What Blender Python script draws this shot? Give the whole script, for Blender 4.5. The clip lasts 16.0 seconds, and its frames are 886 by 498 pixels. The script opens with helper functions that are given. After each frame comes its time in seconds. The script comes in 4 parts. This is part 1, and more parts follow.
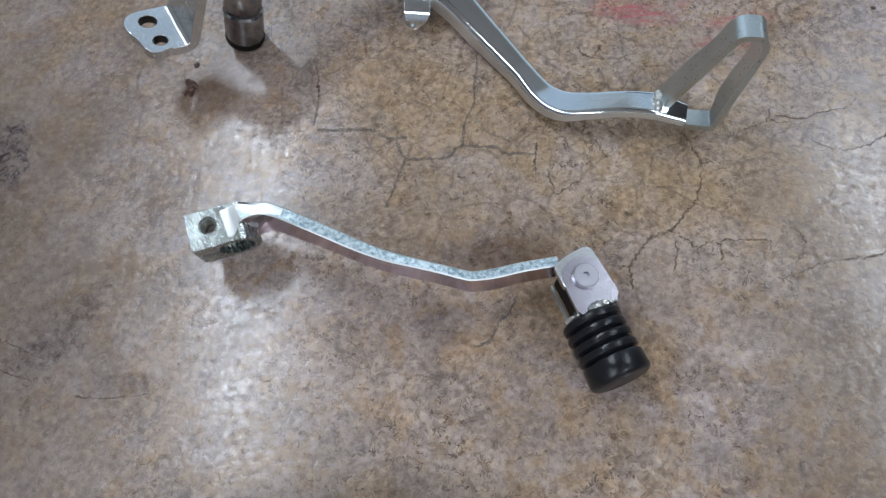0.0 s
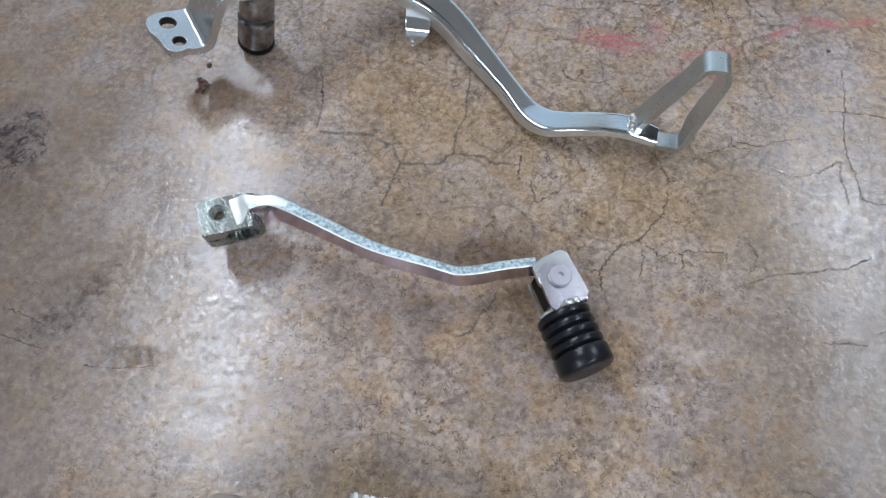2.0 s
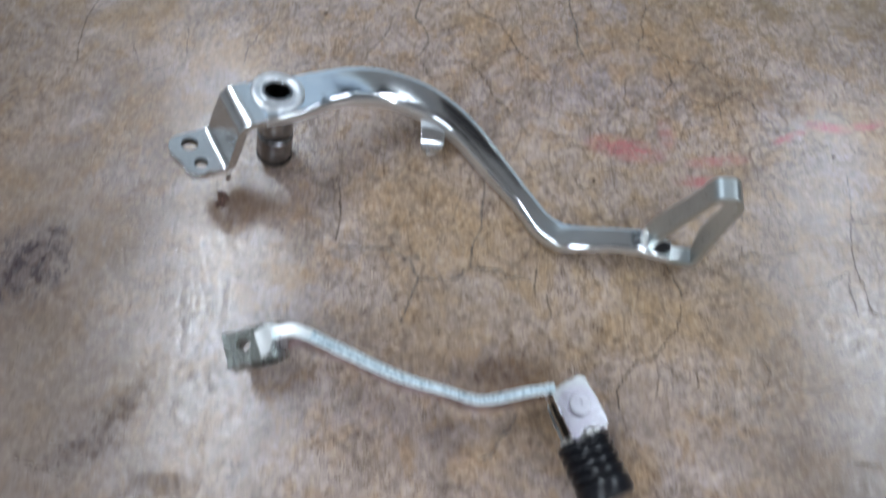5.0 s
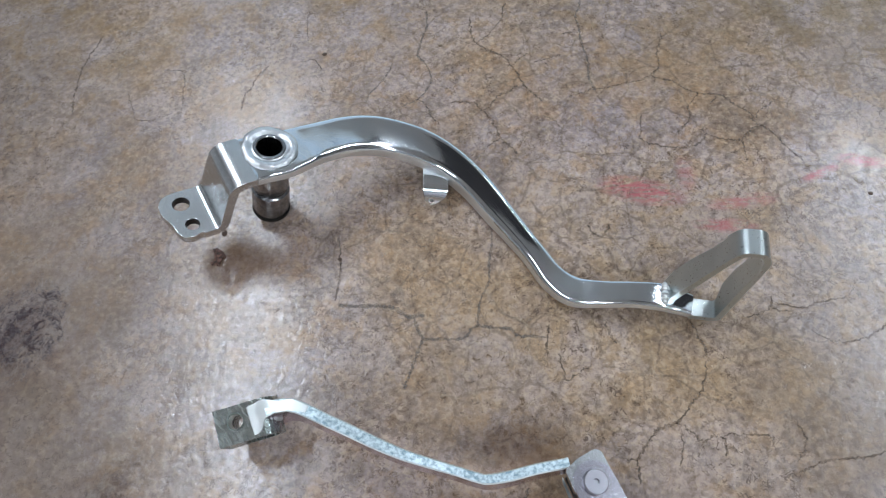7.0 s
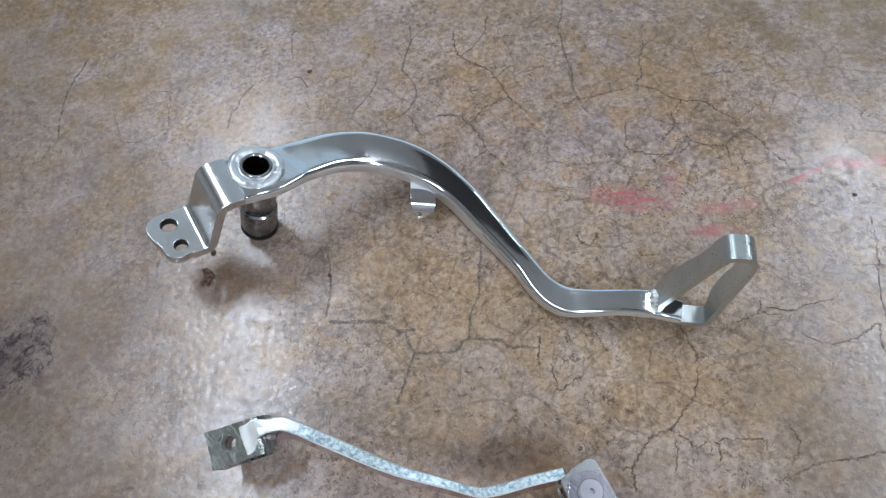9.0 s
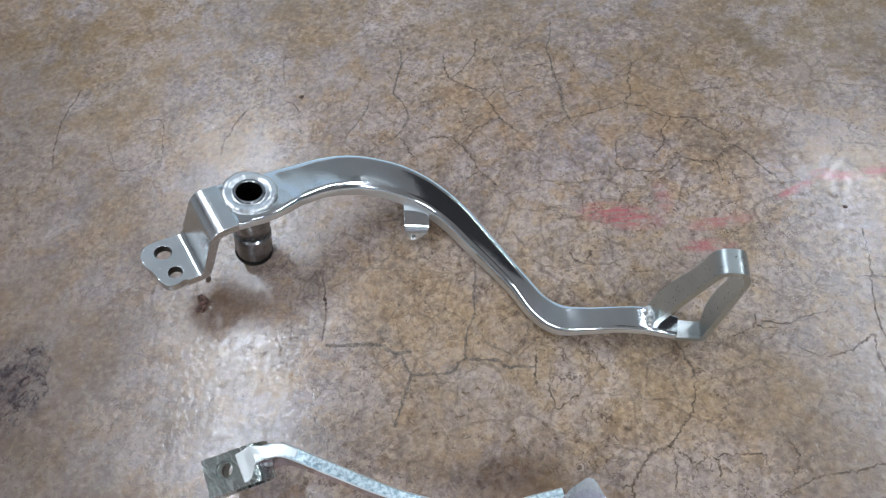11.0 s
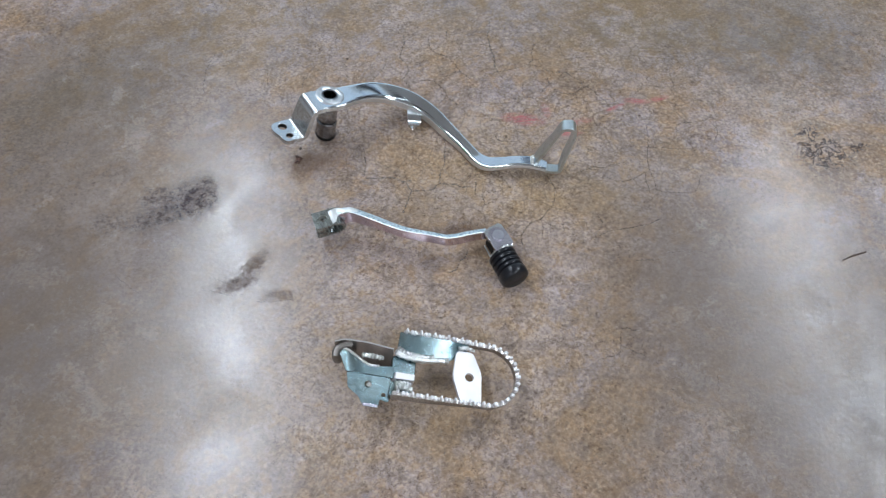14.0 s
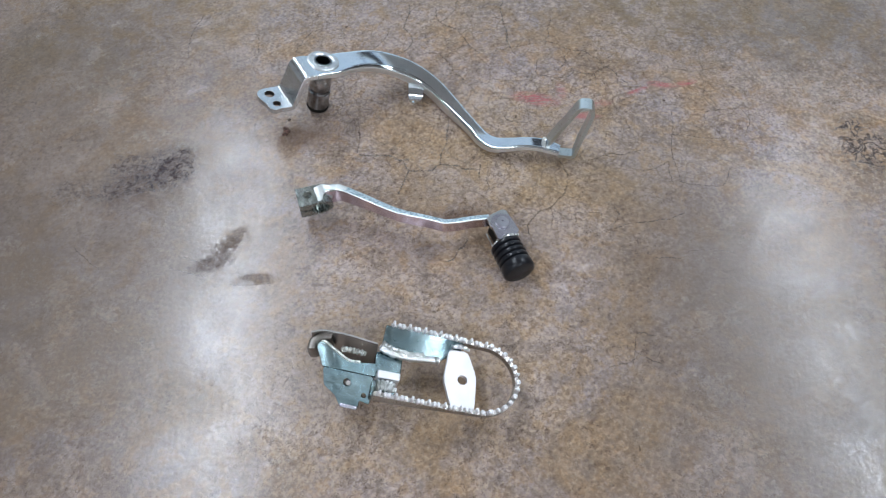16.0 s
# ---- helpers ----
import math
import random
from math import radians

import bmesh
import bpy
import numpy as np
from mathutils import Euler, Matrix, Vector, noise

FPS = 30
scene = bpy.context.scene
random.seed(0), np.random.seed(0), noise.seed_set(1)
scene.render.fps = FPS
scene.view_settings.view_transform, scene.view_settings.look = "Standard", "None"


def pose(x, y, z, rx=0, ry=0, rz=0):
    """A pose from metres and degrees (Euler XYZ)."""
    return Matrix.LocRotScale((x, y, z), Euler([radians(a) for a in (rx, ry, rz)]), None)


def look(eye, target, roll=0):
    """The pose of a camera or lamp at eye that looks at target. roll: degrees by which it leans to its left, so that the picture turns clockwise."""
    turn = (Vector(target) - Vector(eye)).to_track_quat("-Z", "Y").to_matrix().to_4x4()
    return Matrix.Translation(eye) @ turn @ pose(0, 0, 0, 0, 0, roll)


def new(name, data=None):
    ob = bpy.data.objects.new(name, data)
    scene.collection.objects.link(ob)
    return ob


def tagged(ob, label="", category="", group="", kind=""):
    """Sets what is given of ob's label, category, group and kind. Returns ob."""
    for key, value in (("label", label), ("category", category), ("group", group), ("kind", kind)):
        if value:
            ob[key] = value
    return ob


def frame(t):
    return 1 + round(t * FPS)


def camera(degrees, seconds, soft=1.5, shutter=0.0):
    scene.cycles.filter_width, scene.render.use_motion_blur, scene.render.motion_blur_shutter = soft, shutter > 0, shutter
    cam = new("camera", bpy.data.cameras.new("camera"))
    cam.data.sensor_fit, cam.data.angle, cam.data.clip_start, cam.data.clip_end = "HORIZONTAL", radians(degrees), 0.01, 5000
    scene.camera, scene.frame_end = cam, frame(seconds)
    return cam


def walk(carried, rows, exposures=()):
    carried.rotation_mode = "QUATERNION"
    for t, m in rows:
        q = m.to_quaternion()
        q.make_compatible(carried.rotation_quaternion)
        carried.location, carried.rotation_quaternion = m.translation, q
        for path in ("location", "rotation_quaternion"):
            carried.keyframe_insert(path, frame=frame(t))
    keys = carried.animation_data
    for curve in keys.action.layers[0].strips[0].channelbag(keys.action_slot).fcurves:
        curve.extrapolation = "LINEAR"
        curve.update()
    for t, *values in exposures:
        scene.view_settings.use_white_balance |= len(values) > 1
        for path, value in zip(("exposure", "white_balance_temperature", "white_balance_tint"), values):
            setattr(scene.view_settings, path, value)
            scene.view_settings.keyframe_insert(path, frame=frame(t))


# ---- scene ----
cam = camera(64.8, 16.0, soft=1.2, shutter=0.5)
PATH = [
    (0, (0.121, 0.036, 0.253), (0.047, 0.854, -1.57), -9.1),
    (0.5, (0.121, 0.036, 0.256), (0.058, 0.874, -1.56), -8.5),
    (1, (0.118, 0.032, 0.256), (0.057, 0.881, -1.554), -6.8),
    (1.5, (0.123, 0.022, 0.264), (0.105, 0.882, -1.542), -1.9),
    (2, (0.116, 0.02, 0.274), (0.114, 0.868, -1.538), -1.6),
    (2.5, (0.111, 0.017, 0.271), (0.104, 0.896, -1.526), -1.6),
    (3, (0.115, 0.02, 0.271), (0.104, 0.926, -1.511), -2.9),
    (3.5, (0.112, 0.018, 0.276), (0.105, 0.917, -1.511), -1.8),
    (4, (0.11, 0.016, 0.278), (0.103, 0.928, -1.502), -1.5),
    (4.5, (0.112, 0.015, 0.282), (0.113, 0.93, -1.496), -0.9),
    (5, (0.108, 0.06, 0.3), (0.115, 0.941, -1.496), -1.7),
    (5.2, (0.116, 0.086, 0.302), (0.109, 0.996, -1.48), -2.7),
    (7.3, (0.123, 0.091, 0.288), (0.047, 0.982, -1.501), -8.5),
    (7.5, (0.126, 0.094, 0.285), (0.061, 0.984, -1.505), -8.7),
    (8, (0.122, 0.093, 0.294), (0.085, 0.994, -1.492), -7.0),
    (8.5, (0.123, 0.091, 0.297), (0.078, 0.999, -1.484), -7.9),
    (9, (0.123, 0.09, 0.294), (0.064, 1.011, -1.48), -8.6),
    (11.5, (0.125, 0.09, 0.295), (0.078, 1.063, -1.451), -9.3),
    (12, (0.118, 0.086, 0.294), (0.049, 1.056, -1.453), -9.1),
    (12.5, (0.115, 0.07, 0.297), (0.026, 1.043, -1.448), -8.3),
    (13, (0.118, -0.015, 0.382), (0.067, 0.941, -1.374), -5.7),
    (13.5, (0.1, -0.13, 0.482), (0.111, 0.909, -1.227), -4.2),
    (14, (0.103, -0.168, 0.477), (0.156, 0.894, -1.217), -3.5),
    (14.5, (0.12, -0.143, 0.416), (0.187, 0.92, -1.277), -1.4),
    (15, (0.117, -0.139, 0.418), (0.173, 0.921, -1.277), -1.4),
    (15.5, (0.118, -0.144, 0.423), (0.159, 0.924, -1.267), -2.2),
    (16, (0.109, -0.147, 0.422), (0.15, 0.921, -1.269), -1.5),
]
walk(cam, [(t, look(eye, target, roll)) for t, eye, target, roll in PATH],
     [(0, -0.23), (0.5, -0.16), (1.0, -0.08), (2.0, -0.06), (9.0, -0.04), (16.0, -0.02)])

# ---- light: two ceiling tube rows, the open door's daylight and added fill lamps ----
world = bpy.data.worlds.new("world")
scene.world = world
world.use_nodes = True
wn = world.node_tree
sky = wn.nodes.new("ShaderNodeTexSky")
sky.sky_type, sky.sun_disc = "NISHITA", False
sky.sun_elevation, sky.sun_rotation = radians(42), radians(150)
wn.links.new(sky.outputs[0], wn.nodes["Background"].inputs[0])
wn.nodes["Background"].inputs[1].default_value = 0.12

sun = new("sun", bpy.data.lights.new("sun", "SUN"))
sun.data.energy, sun.data.angle, sun.data.color = 2.5, radians(0.6), (1.0, 0.95, 0.88)
sun.matrix_world = look((0, 12, 9), (0, 20, 0))

CEILING, HUNG = 3.10, 2.70


def area_lamp(name, place, size_x, size_y, watts, colour, target):
    lamp = new(name, bpy.data.lights.new(name, "AREA"))
    lamp.data.shape, lamp.data.size, lamp.data.size_y = "RECTANGLE", size_x, size_y
    lamp.data.energy, lamp.data.color = watts, colour
    lamp.matrix_world = look(place, target)
    return lamp


# the two at y = -2.2 are unseen, added to soften the shadows
TUBES = ((-0.86, 1.45, 2.1, 51), (1.94, 1.10, 1.9, 40), (-0.95, -2.2, 2.1, 66), (1.92, -2.2, 2.1, 66))
for x, y, long, watts in TUBES:
    area_lamp("tube_and_fill_light", (x, y, 2.52), 0.17, long, watts, (0.775, 0.875, 1.0), (x, y + 0.0001, 0))
DAYLIGHT = (0.74, 0.90, 1.0)
# unseen openings; their heights are set by what the zinc should mirror
area_lamp("door_daylight", (0.0, 3.34, 1.53), 2.36, 2.98, 13.5, DAYLIGHT, (0.0, 0, 1.53))
area_lamp("door_daylight", (2.4, 3.34, 1.02), 2.36, 1.94, 9.0, DAYLIGHT, (2.4, 0, 1.02))
# panel added over the lintel to brighten the arm's reflection, no known window
area_lamp("arm_reflection_light", (2.4, 3.34, 2.74), 2.36, 0.58, 2.6, DAYLIGHT, (2.4, 0, 2.74))


# ---- materials ----
def material(name):
    m = bpy.data.materials.new(name)
    m.use_nodes = True
    nt = m.node_tree
    return m, nt, nt.nodes["Principled BSDF"]


def node(nt, kind, **values):
    n = nt.nodes.new(kind)
    for key, value in values.items():
        n.inputs[key.replace("_", " ")].default_value = value
    return n


def ramp(nt, fac, stops):
    r = nt.nodes.new("ShaderNodeValToRGB")
    while len(r.color_ramp.elements) < len(stops):
        r.color_ramp.elements.new(0.5)
    for e, (p, c) in zip(r.color_ramp.elements, stops):
        e.position = p
        e.color = (*c, 1) if len(c) == 3 else c
    nt.links.new(fac, r.inputs[0])
    return r.outputs[0]


def grey(nt, fac, a, b):
    """0 at a and 1 at b, whichever is the greater."""
    return ramp(nt, fac, [(a, (0, 0, 0)), (b, (1, 1, 1))] if a < b else [(b, (1, 1, 1)), (a, (0, 0, 0))])


def blend(nt, fac, a, b, kind="MIX"):
    m = nt.nodes.new("ShaderNodeMix")
    m.data_type, m.blend_type = "RGBA", kind
    for socket, value in ((m.inputs[0], fac), (m.inputs[6], a), (m.inputs[7], b)):
        if isinstance(value, (int, float)):
            socket.default_value = value
        elif isinstance(value, tuple):
            socket.default_value = (*value, 1)
        else:
            nt.links.new(value, socket)
    return m.outputs[2]


def maths(nt, op, a, b=0.0):
    m = nt.nodes.new("ShaderNodeMath")
    m.operation = op
    for socket, value in zip(m.inputs, (a, b)):
        if isinstance(value, (int, float)):
            socket.default_value = value
        else:
            nt.links.new(value, socket)
    return m.outputs[0]


def noise_at(nt, where, scale, detail=4.0, rough=0.55, warp=0.0):
    n = node(nt, "ShaderNodeTexNoise", Scale=scale, Detail=detail, Roughness=rough, Distortion=warp)
    nt.links.new(where, n.inputs["Vector"])
    return n.outputs["Fac"]


def bump(nt, bsdf, height, strength, distance):
    b = node(nt, "ShaderNodeBump", Strength=strength, Distance=distance)
    nt.links.new(height, b.inputs["Height"])
    nt.links.new(b.outputs[0], bsdf.inputs["Normal"])


def place_of(nt):
    return nt.nodes.new("ShaderNodeTexCoord").outputs["Object"]


def metal(name, colour, rough, tint=None, wear=0.25, grime=0.0, grain=900.0, bumpy=0.25, brush=0.0, patch=45):
    m, nt, b = material(name)
    at = place_of(nt)
    broad = noise_at(nt, at, patch, 3)
    fine = noise_at(nt, at, grain, 3, 0.65)
    if brush:
        mp = nt.nodes.new("ShaderNodeMapping")
        mp.inputs["Rotation"].default_value = (0, 0, radians(brush))
        mp.vector_type = "TEXTURE"
        mp.inputs["Scale"].default_value = (1.0, 18.0, 1.0)
        nt.links.new(at, mp.inputs[0])
        fine = noise_at(nt, mp.outputs[0], grain, 4, 0.7, 0.3)
    c = blend(nt, grey(nt, broad, 0.4, 0.65), colour, tint or tuple(0.9 * v for v in colour))
    if grime:
        c = blend(nt, maths(nt, "MULTIPLY", grey(nt, noise_at(nt, at, 160, 5, 0.7), 0.42, 0.6), grime), c, (0.045, 0.038, 0.03))
    nt.links.new(c, b.inputs["Base Color"])
    b.inputs["Metallic"].default_value = 1.0
    r = maths(nt, "MULTIPLY_ADD", grey(nt, fine, 0.3, 0.7), wear * rough)
    r.node.inputs[2].default_value = rough
    nt.links.new(r, b.inputs["Roughness"])
    bump(nt, b, maths(nt, "ADD", maths(nt, "MULTIPLY", fine, 0.35), noise_at(nt, at, 140, 2)), bumpy, 0.0004)
    return m


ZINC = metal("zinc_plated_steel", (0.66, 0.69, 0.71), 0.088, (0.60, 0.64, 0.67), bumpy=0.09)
ZINC_BRIGHT = metal("bright_zinc_weld", (0.80, 0.81, 0.80), 0.26, (0.7, 0.7, 0.66), 0.6, 0.0, 700, 0.9)
ZINC_PINK = metal("iridescent_zinc", (0.78, 0.66, 0.72), 0.18, (0.70, 0.63, 0.73), bumpy=0.12)
ZINC_TOP = metal("brushed_zinc", (0.66, 0.76, 0.79), 0.30, (0.26, 0.36, 0.41), 0.9, 0.0, 700, 0.9, patch=640)
# dark blue copy for the peg's inner faces, their shade put into the colour
ZINC_SHADED = metal("shaded_blue_zinc", (0.17, 0.245, 0.265), 0.22, (0.25, 0.32, 0.32), 0.3, 0.0, 300, 0.55)
# lit copy of the peg's zinc, lamp glare put into the colour
ZINC_LIT = metal("lit_white_zinc", (0.92, 0.90, 0.91), 0.44, (0.84, 0.82, 0.84), 0.4, 0.0)
ZINC_WELD = metal("smooth_zinc_weld", (0.62, 0.64, 0.65), 0.30, (0.55, 0.57, 0.58), 0.5, 0.1, 600, 0.5)
ZINC_PALE = metal("pale_satin_zinc", (0.56, 0.555, 0.60), 0.20, (0.50, 0.47, 0.55), 0.4, 0.0)
BARE_STEEL = metal("greasy_bare_steel", (0.47, 0.48, 0.49), 0.17, (0.28, 0.28, 0.30), 0.6, 0.55)
# darker, browner zinc for the stop hook
ZINC_HOOK = metal("dark_brown_zinc", (0.30, 0.28, 0.26), 0.34, (0.22, 0.20, 0.18), 0.5, 0.2)
ZINC_DULL = metal("dull_dark_zinc", (0.46, 0.44, 0.42), 0.24, (0.36, 0.34, 0.32), 0.6, 0.08, 700, 0.4)
ZINC_CLAMP = metal("brushed_greenish_zinc", (0.42, 0.46, 0.44), 0.18, (0.32, 0.36, 0.345), 0.9, 0.0, 900, 0.4, 35, patch=430)
# lighter copy of the arm's zinc for its sides
ZINC_SIDE = metal("brightened_zinc_side", (0.80, 0.80, 0.79), 0.42, (0.72, 0.72, 0.71), 0.4, 0.0)
ZINC_PAD = metal("satin_zinc", (0.58, 0.62, 0.61), 0.26, (0.50, 0.54, 0.54), 0.4, 0.0, 900, 0.2)
ZINC_RIVET = metal("dull_rivet_zinc", (0.44, 0.44, 0.47), 0.28, (0.38, 0.37, 0.41), 0.4)
# lighter zinc copy for lever surfaces that should look lit
ZINC_LIGHTENED = metal("lightened_zinc", (0.76, 0.78, 0.77), 0.36, (0.64, 0.67, 0.66), 0.4, 0.0, 500, 0.25)
ZINC_LUG = metal("satin_bent_zinc", (0.66, 0.68, 0.69), 0.20, (0.58, 0.61, 0.62), 0.4, 0.0, 900, 0.12)
# brownish for the rear cheek: the floor's reflection painted into the zinc
ZINC_FLOOR_TONED = metal("floor_toned_zinc", (0.52, 0.49, 0.46), 0.36, (0.42, 0.39, 0.37), 0.4, 0.05, 700, 0.3)
HOLE_SHADE = metal("hole_shade", (0.07, 0.07, 0.07), 0.4, (0.03, 0.03, 0.03))

RUBBER, nt, b = material("black_rubber")
at = place_of(nt)
nt.links.new(blend(nt, noise_at(nt, at, 250, 4), (0.004, 0.0042, 0.006), (0.010, 0.0105, 0.014)), b.inputs["Base Color"])
b.inputs["Roughness"].default_value = 0.29
b.inputs["Specular IOR Level"].default_value = 0.40
bump(nt, b, noise_at(nt, at, 900, 3), 0.3, 0.0003)

def crack_dirt(name, colour, faint, full):
    m, nt, b = material(name)
    b.inputs["Base Color"].default_value = (*colour, 1)
    b.inputs["Roughness"].default_value = 0.9
    gap = nt.nodes.new("ShaderNodeBsdfTransparent")
    mixer = nt.nodes.new("ShaderNodeMixShader")
    nt.links.new(ramp(nt, noise_at(nt, place_of(nt), 260, 4, 0.7), [(0.36, (faint,) * 3), (0.62, (full,) * 3)]), mixer.inputs[0])
    nt.links.new(gap.outputs[0], mixer.inputs[1])
    nt.links.new(b.outputs[0], mixer.inputs[2])
    nt.links.new(mixer.outputs[0], nt.nodes["Material Output"].inputs[0])
    return m


CRACK = crack_dirt("crack_dirt", (0.120, 0.082, 0.056), 0.16, 0.74)
CRACK_WIDE = crack_dirt("filled_crack_dirt", (0.150, 0.126, 0.106), 0.20, 0.66)

# real grease on the rim; painted shade in the bore and clevis gap
GREASE_AND_SHADE, nt, b = material("black_grease_and_shade")
at = place_of(nt)
nt.links.new(blend(nt, noise_at(nt, at, 300, 3), (0.003, 0.003, 0.003), (0.008, 0.007, 0.006)), b.inputs["Base Color"])
b.inputs["Roughness"].default_value = 0.5
b.inputs["Specular IOR Level"].default_value = 0.15

DIRT, nt, b = material("dark_dirt")
at = place_of(nt)
nt.links.new(blend(nt, noise_at(nt, at, 900, 4), (0.03, 0.02, 0.014), (0.10, 0.06, 0.04)), b.inputs["Base Color"])
b.inputs["Roughness"].default_value = 0.8

RUST, nt, b = material("brown_rust")
at = place_of(nt)
nt.links.new(blend(nt, grey(nt, noise_at(nt, at, 700, 4), 0.4, 0.62), (0.035, 0.020, 0.014), (0.19, 0.095, 0.070)), b.inputs["Base Color"])
b.inputs["Roughness"].default_value = 0.7


def painted(name, colour, rough=0.7):
    m, nt, b = material(name)
    at = place_of(nt)
    shade = noise_at(nt, at, 1.5, 5)
    nt.links.new(blend(nt, grey(nt, shade, 0.3, 0.7), tuple(0.88 * v for v in colour), colour), b.inputs["Base Color"])
    b.inputs["Roughness"].default_value = rough
    bump(nt, b, noise_at(nt, at, 60, 4), 0.2, 0.002)
    return m


WALL = painted("grey_wall_paint", (0.5, 0.5, 0.5))
ROOF = painted("ceiling_paint", (0.80, 0.80, 0.80))
# near-black, only so that the zinc has something dark to reflect
DARK_BLOCKER = painted("dark_reflection_blocker", (0.09, 0.09, 0.10))
ENAMEL = painted("white_enamel", (0.75, 0.75, 0.74), 0.4)
TARMAC = painted("yard_tarmac", (0.16, 0.16, 0.16), 0.9)


def spot(nt, x, y, rx, ry, turn, soft=0.5):
    """A soft ellipse on the floor, 1 inside and 0 outside."""
    mp = nt.nodes.new("ShaderNodeMapping")
    mp.vector_type = "TEXTURE"
    mp.inputs["Location"].default_value = (x, y, 0)
    mp.inputs["Rotation"].default_value = (0, 0, radians(turn))
    mp.inputs["Scale"].default_value = (rx, ry, 1)
    nt.links.new(place_of(nt), mp.inputs[0])
    flat = nt.nodes.new("ShaderNodeVectorMath")
    flat.operation = "MULTIPLY"
    flat.inputs[1].default_value = (1, 1, 0)
    nt.links.new(mp.outputs[0], flat.inputs[0])
    ln = nt.nodes.new("ShaderNodeVectorMath")
    ln.operation = "LENGTH"
    nt.links.new(flat.outputs[0], ln.inputs[0])
    return ramp(nt, ln.outputs["Value"], [(1 - soft, (1, 1, 1)), (1.0, (0, 0, 0))])


def floor_material():
    m, nt, b = material("stained_concrete")
    at = place_of(nt)
    broad = noise_at(nt, at, 7.0, 4, 0.6, 0.6)
    mid = noise_at(nt, at, 30, 8, 0.72, 0.3)
    mott = noise_at(nt, at, 120, 6, 0.70, 0.3)
    fine = noise_at(nt, at, 620, 4, 0.7)
    tan = ramp(nt, mid, [(0.34, (0.182, 0.130, 0.089)), (0.47, (0.252, 0.186, 0.130)), (0.56, (0.290, 0.217, 0.155)), (0.68, (0.330, 0.253, 0.189))])
    brown = ramp(nt, mid, [(0.34, (0.145, 0.112, 0.090)), (0.47, (0.201, 0.158, 0.129)), (0.56, (0.238, 0.190, 0.157)), (0.68, (0.278, 0.228, 0.193))])
    c = blend(nt, grey(nt, broad, 0.42, 0.60), tan, brown)
    c = blend(nt, 1.0, c, (1.42, 1.51, 1.90), "MULTIPLY")
    rosy = noise_at(nt, at, 23, 5, 0.6, 0.5)
    c = blend(nt, maths(nt, "MULTIPLY", grey(nt, rosy, 0.48, 0.62), 0.45), c, (0.345, 0.262, 0.228))
    ochre = noise_at(nt, at, 14, 5, 0.65, 0.5)
    c = blend(nt, maths(nt, "MULTIPLY", grey(nt, ochre, 0.48, 0.60), 0.78), c, (0.285, 0.180, 0.096))
    rustle = noise_at(nt, at, 62, 6, 0.7, 0.4)
    c = blend(nt, maths(nt, "MULTIPLY", grey(nt, rustle, 0.51, 0.60), 0.60), c, (0.335, 0.205, 0.112))
    c = blend(nt, maths(nt, "MULTIPLY", grey(nt, rustle, 0.47, 0.38), 0.40), c, (0.170, 0.145, 0.130))
    dusk = noise_at(nt, at, 19, 5, 0.6, 0.8)
    c = blend(nt, maths(nt, "MULTIPLY", grey(nt, dusk, 0.54, 0.66), 0.45), c, (0.150, 0.118, 0.108))
    # ochre tint of the slab's middle, with missing brightness painted in
    for x, y, rx, ry, amount in ((0.20, 0.20, 0.17, 0.10, 0.50), (0.12, 0.03, 0.20, 0.10, 0.35)):
        pale_ochre = maths(nt, "MULTIPLY", spot(nt, x, y, rx, ry, 0, 0.9), grey(nt, rustle, 0.36, 0.56))
        c = blend(nt, maths(nt, "MULTIPLY", pale_ochre, amount), c, (0.42, 0.315, 0.195))
    # crazing: a wide network and a finer one, strongest over one part of the slab
    warp = nt.nodes.new("ShaderNodeVectorMath")
    warp.operation = "MULTIPLY_ADD"
    nz = node(nt, "ShaderNodeTexNoise", Scale=55.0, Detail=5.0, Roughness=0.6)
    nt.links.new(at, nz.inputs["Vector"])
    nt.links.new(nz.outputs["Color"], warp.inputs[0])
    warp.inputs[1].default_value = (0.013, 0.013, 0)
    nt.links.new(at, warp.inputs[2])
    zone = maths(nt, "MAXIMUM", spot(nt, 0.21, 0.27, 0.36, 0.21, 0, 0.60), maths(nt, "MULTIPLY", grey(nt, noise_at(nt, at, 8, 3), 0.45, 0.62), 0.22))
    for scale, width, amount in ((34.0, 0.024, 0.62), (62.0, 0.050, 0.55), (130.0, 0.060, 0.22)):
        v = nt.nodes.new("ShaderNodeTexVoronoi")
        v.voronoi_dimensions, v.feature = "2D", "DISTANCE_TO_EDGE"
        v.inputs["Scale"].default_value = scale
        nt.links.new(warp.outputs[0], v.inputs["Vector"])
        line = ramp(nt, v.outputs["Distance"], [(0.0, (1, 1, 1)), (width * 0.5, (0.75,) * 3), (width, (0, 0, 0))])
        keep = grey(nt, noise_at(nt, at, scale * 0.8, 3), 0.36, 0.54)
        line = maths(nt, "MULTIPLY", maths(nt, "MULTIPLY", line, keep), amount)
        c = blend(nt, maths(nt, "MULTIPLY", line, zone), c, (0.118, 0.090, 0.070))
    # pale worn islands, dark brown pores in clusters
    c = blend(nt, maths(nt, "MULTIPLY", grey(nt, mott, 0.50, 0.66), 0.40), c, (0.41, 0.320, 0.245))
    c = blend(nt, maths(nt, "MULTIPLY", grey(nt, mott, 0.48, 0.36), 0.24), c, (0.135, 0.092, 0.062))
    fleck = noise_at(nt, at, 300, 5, 0.72, 0.8)
    dense = grey(nt, noise_at(nt, at, 26, 4, 0.65), 0.46, 0.62)
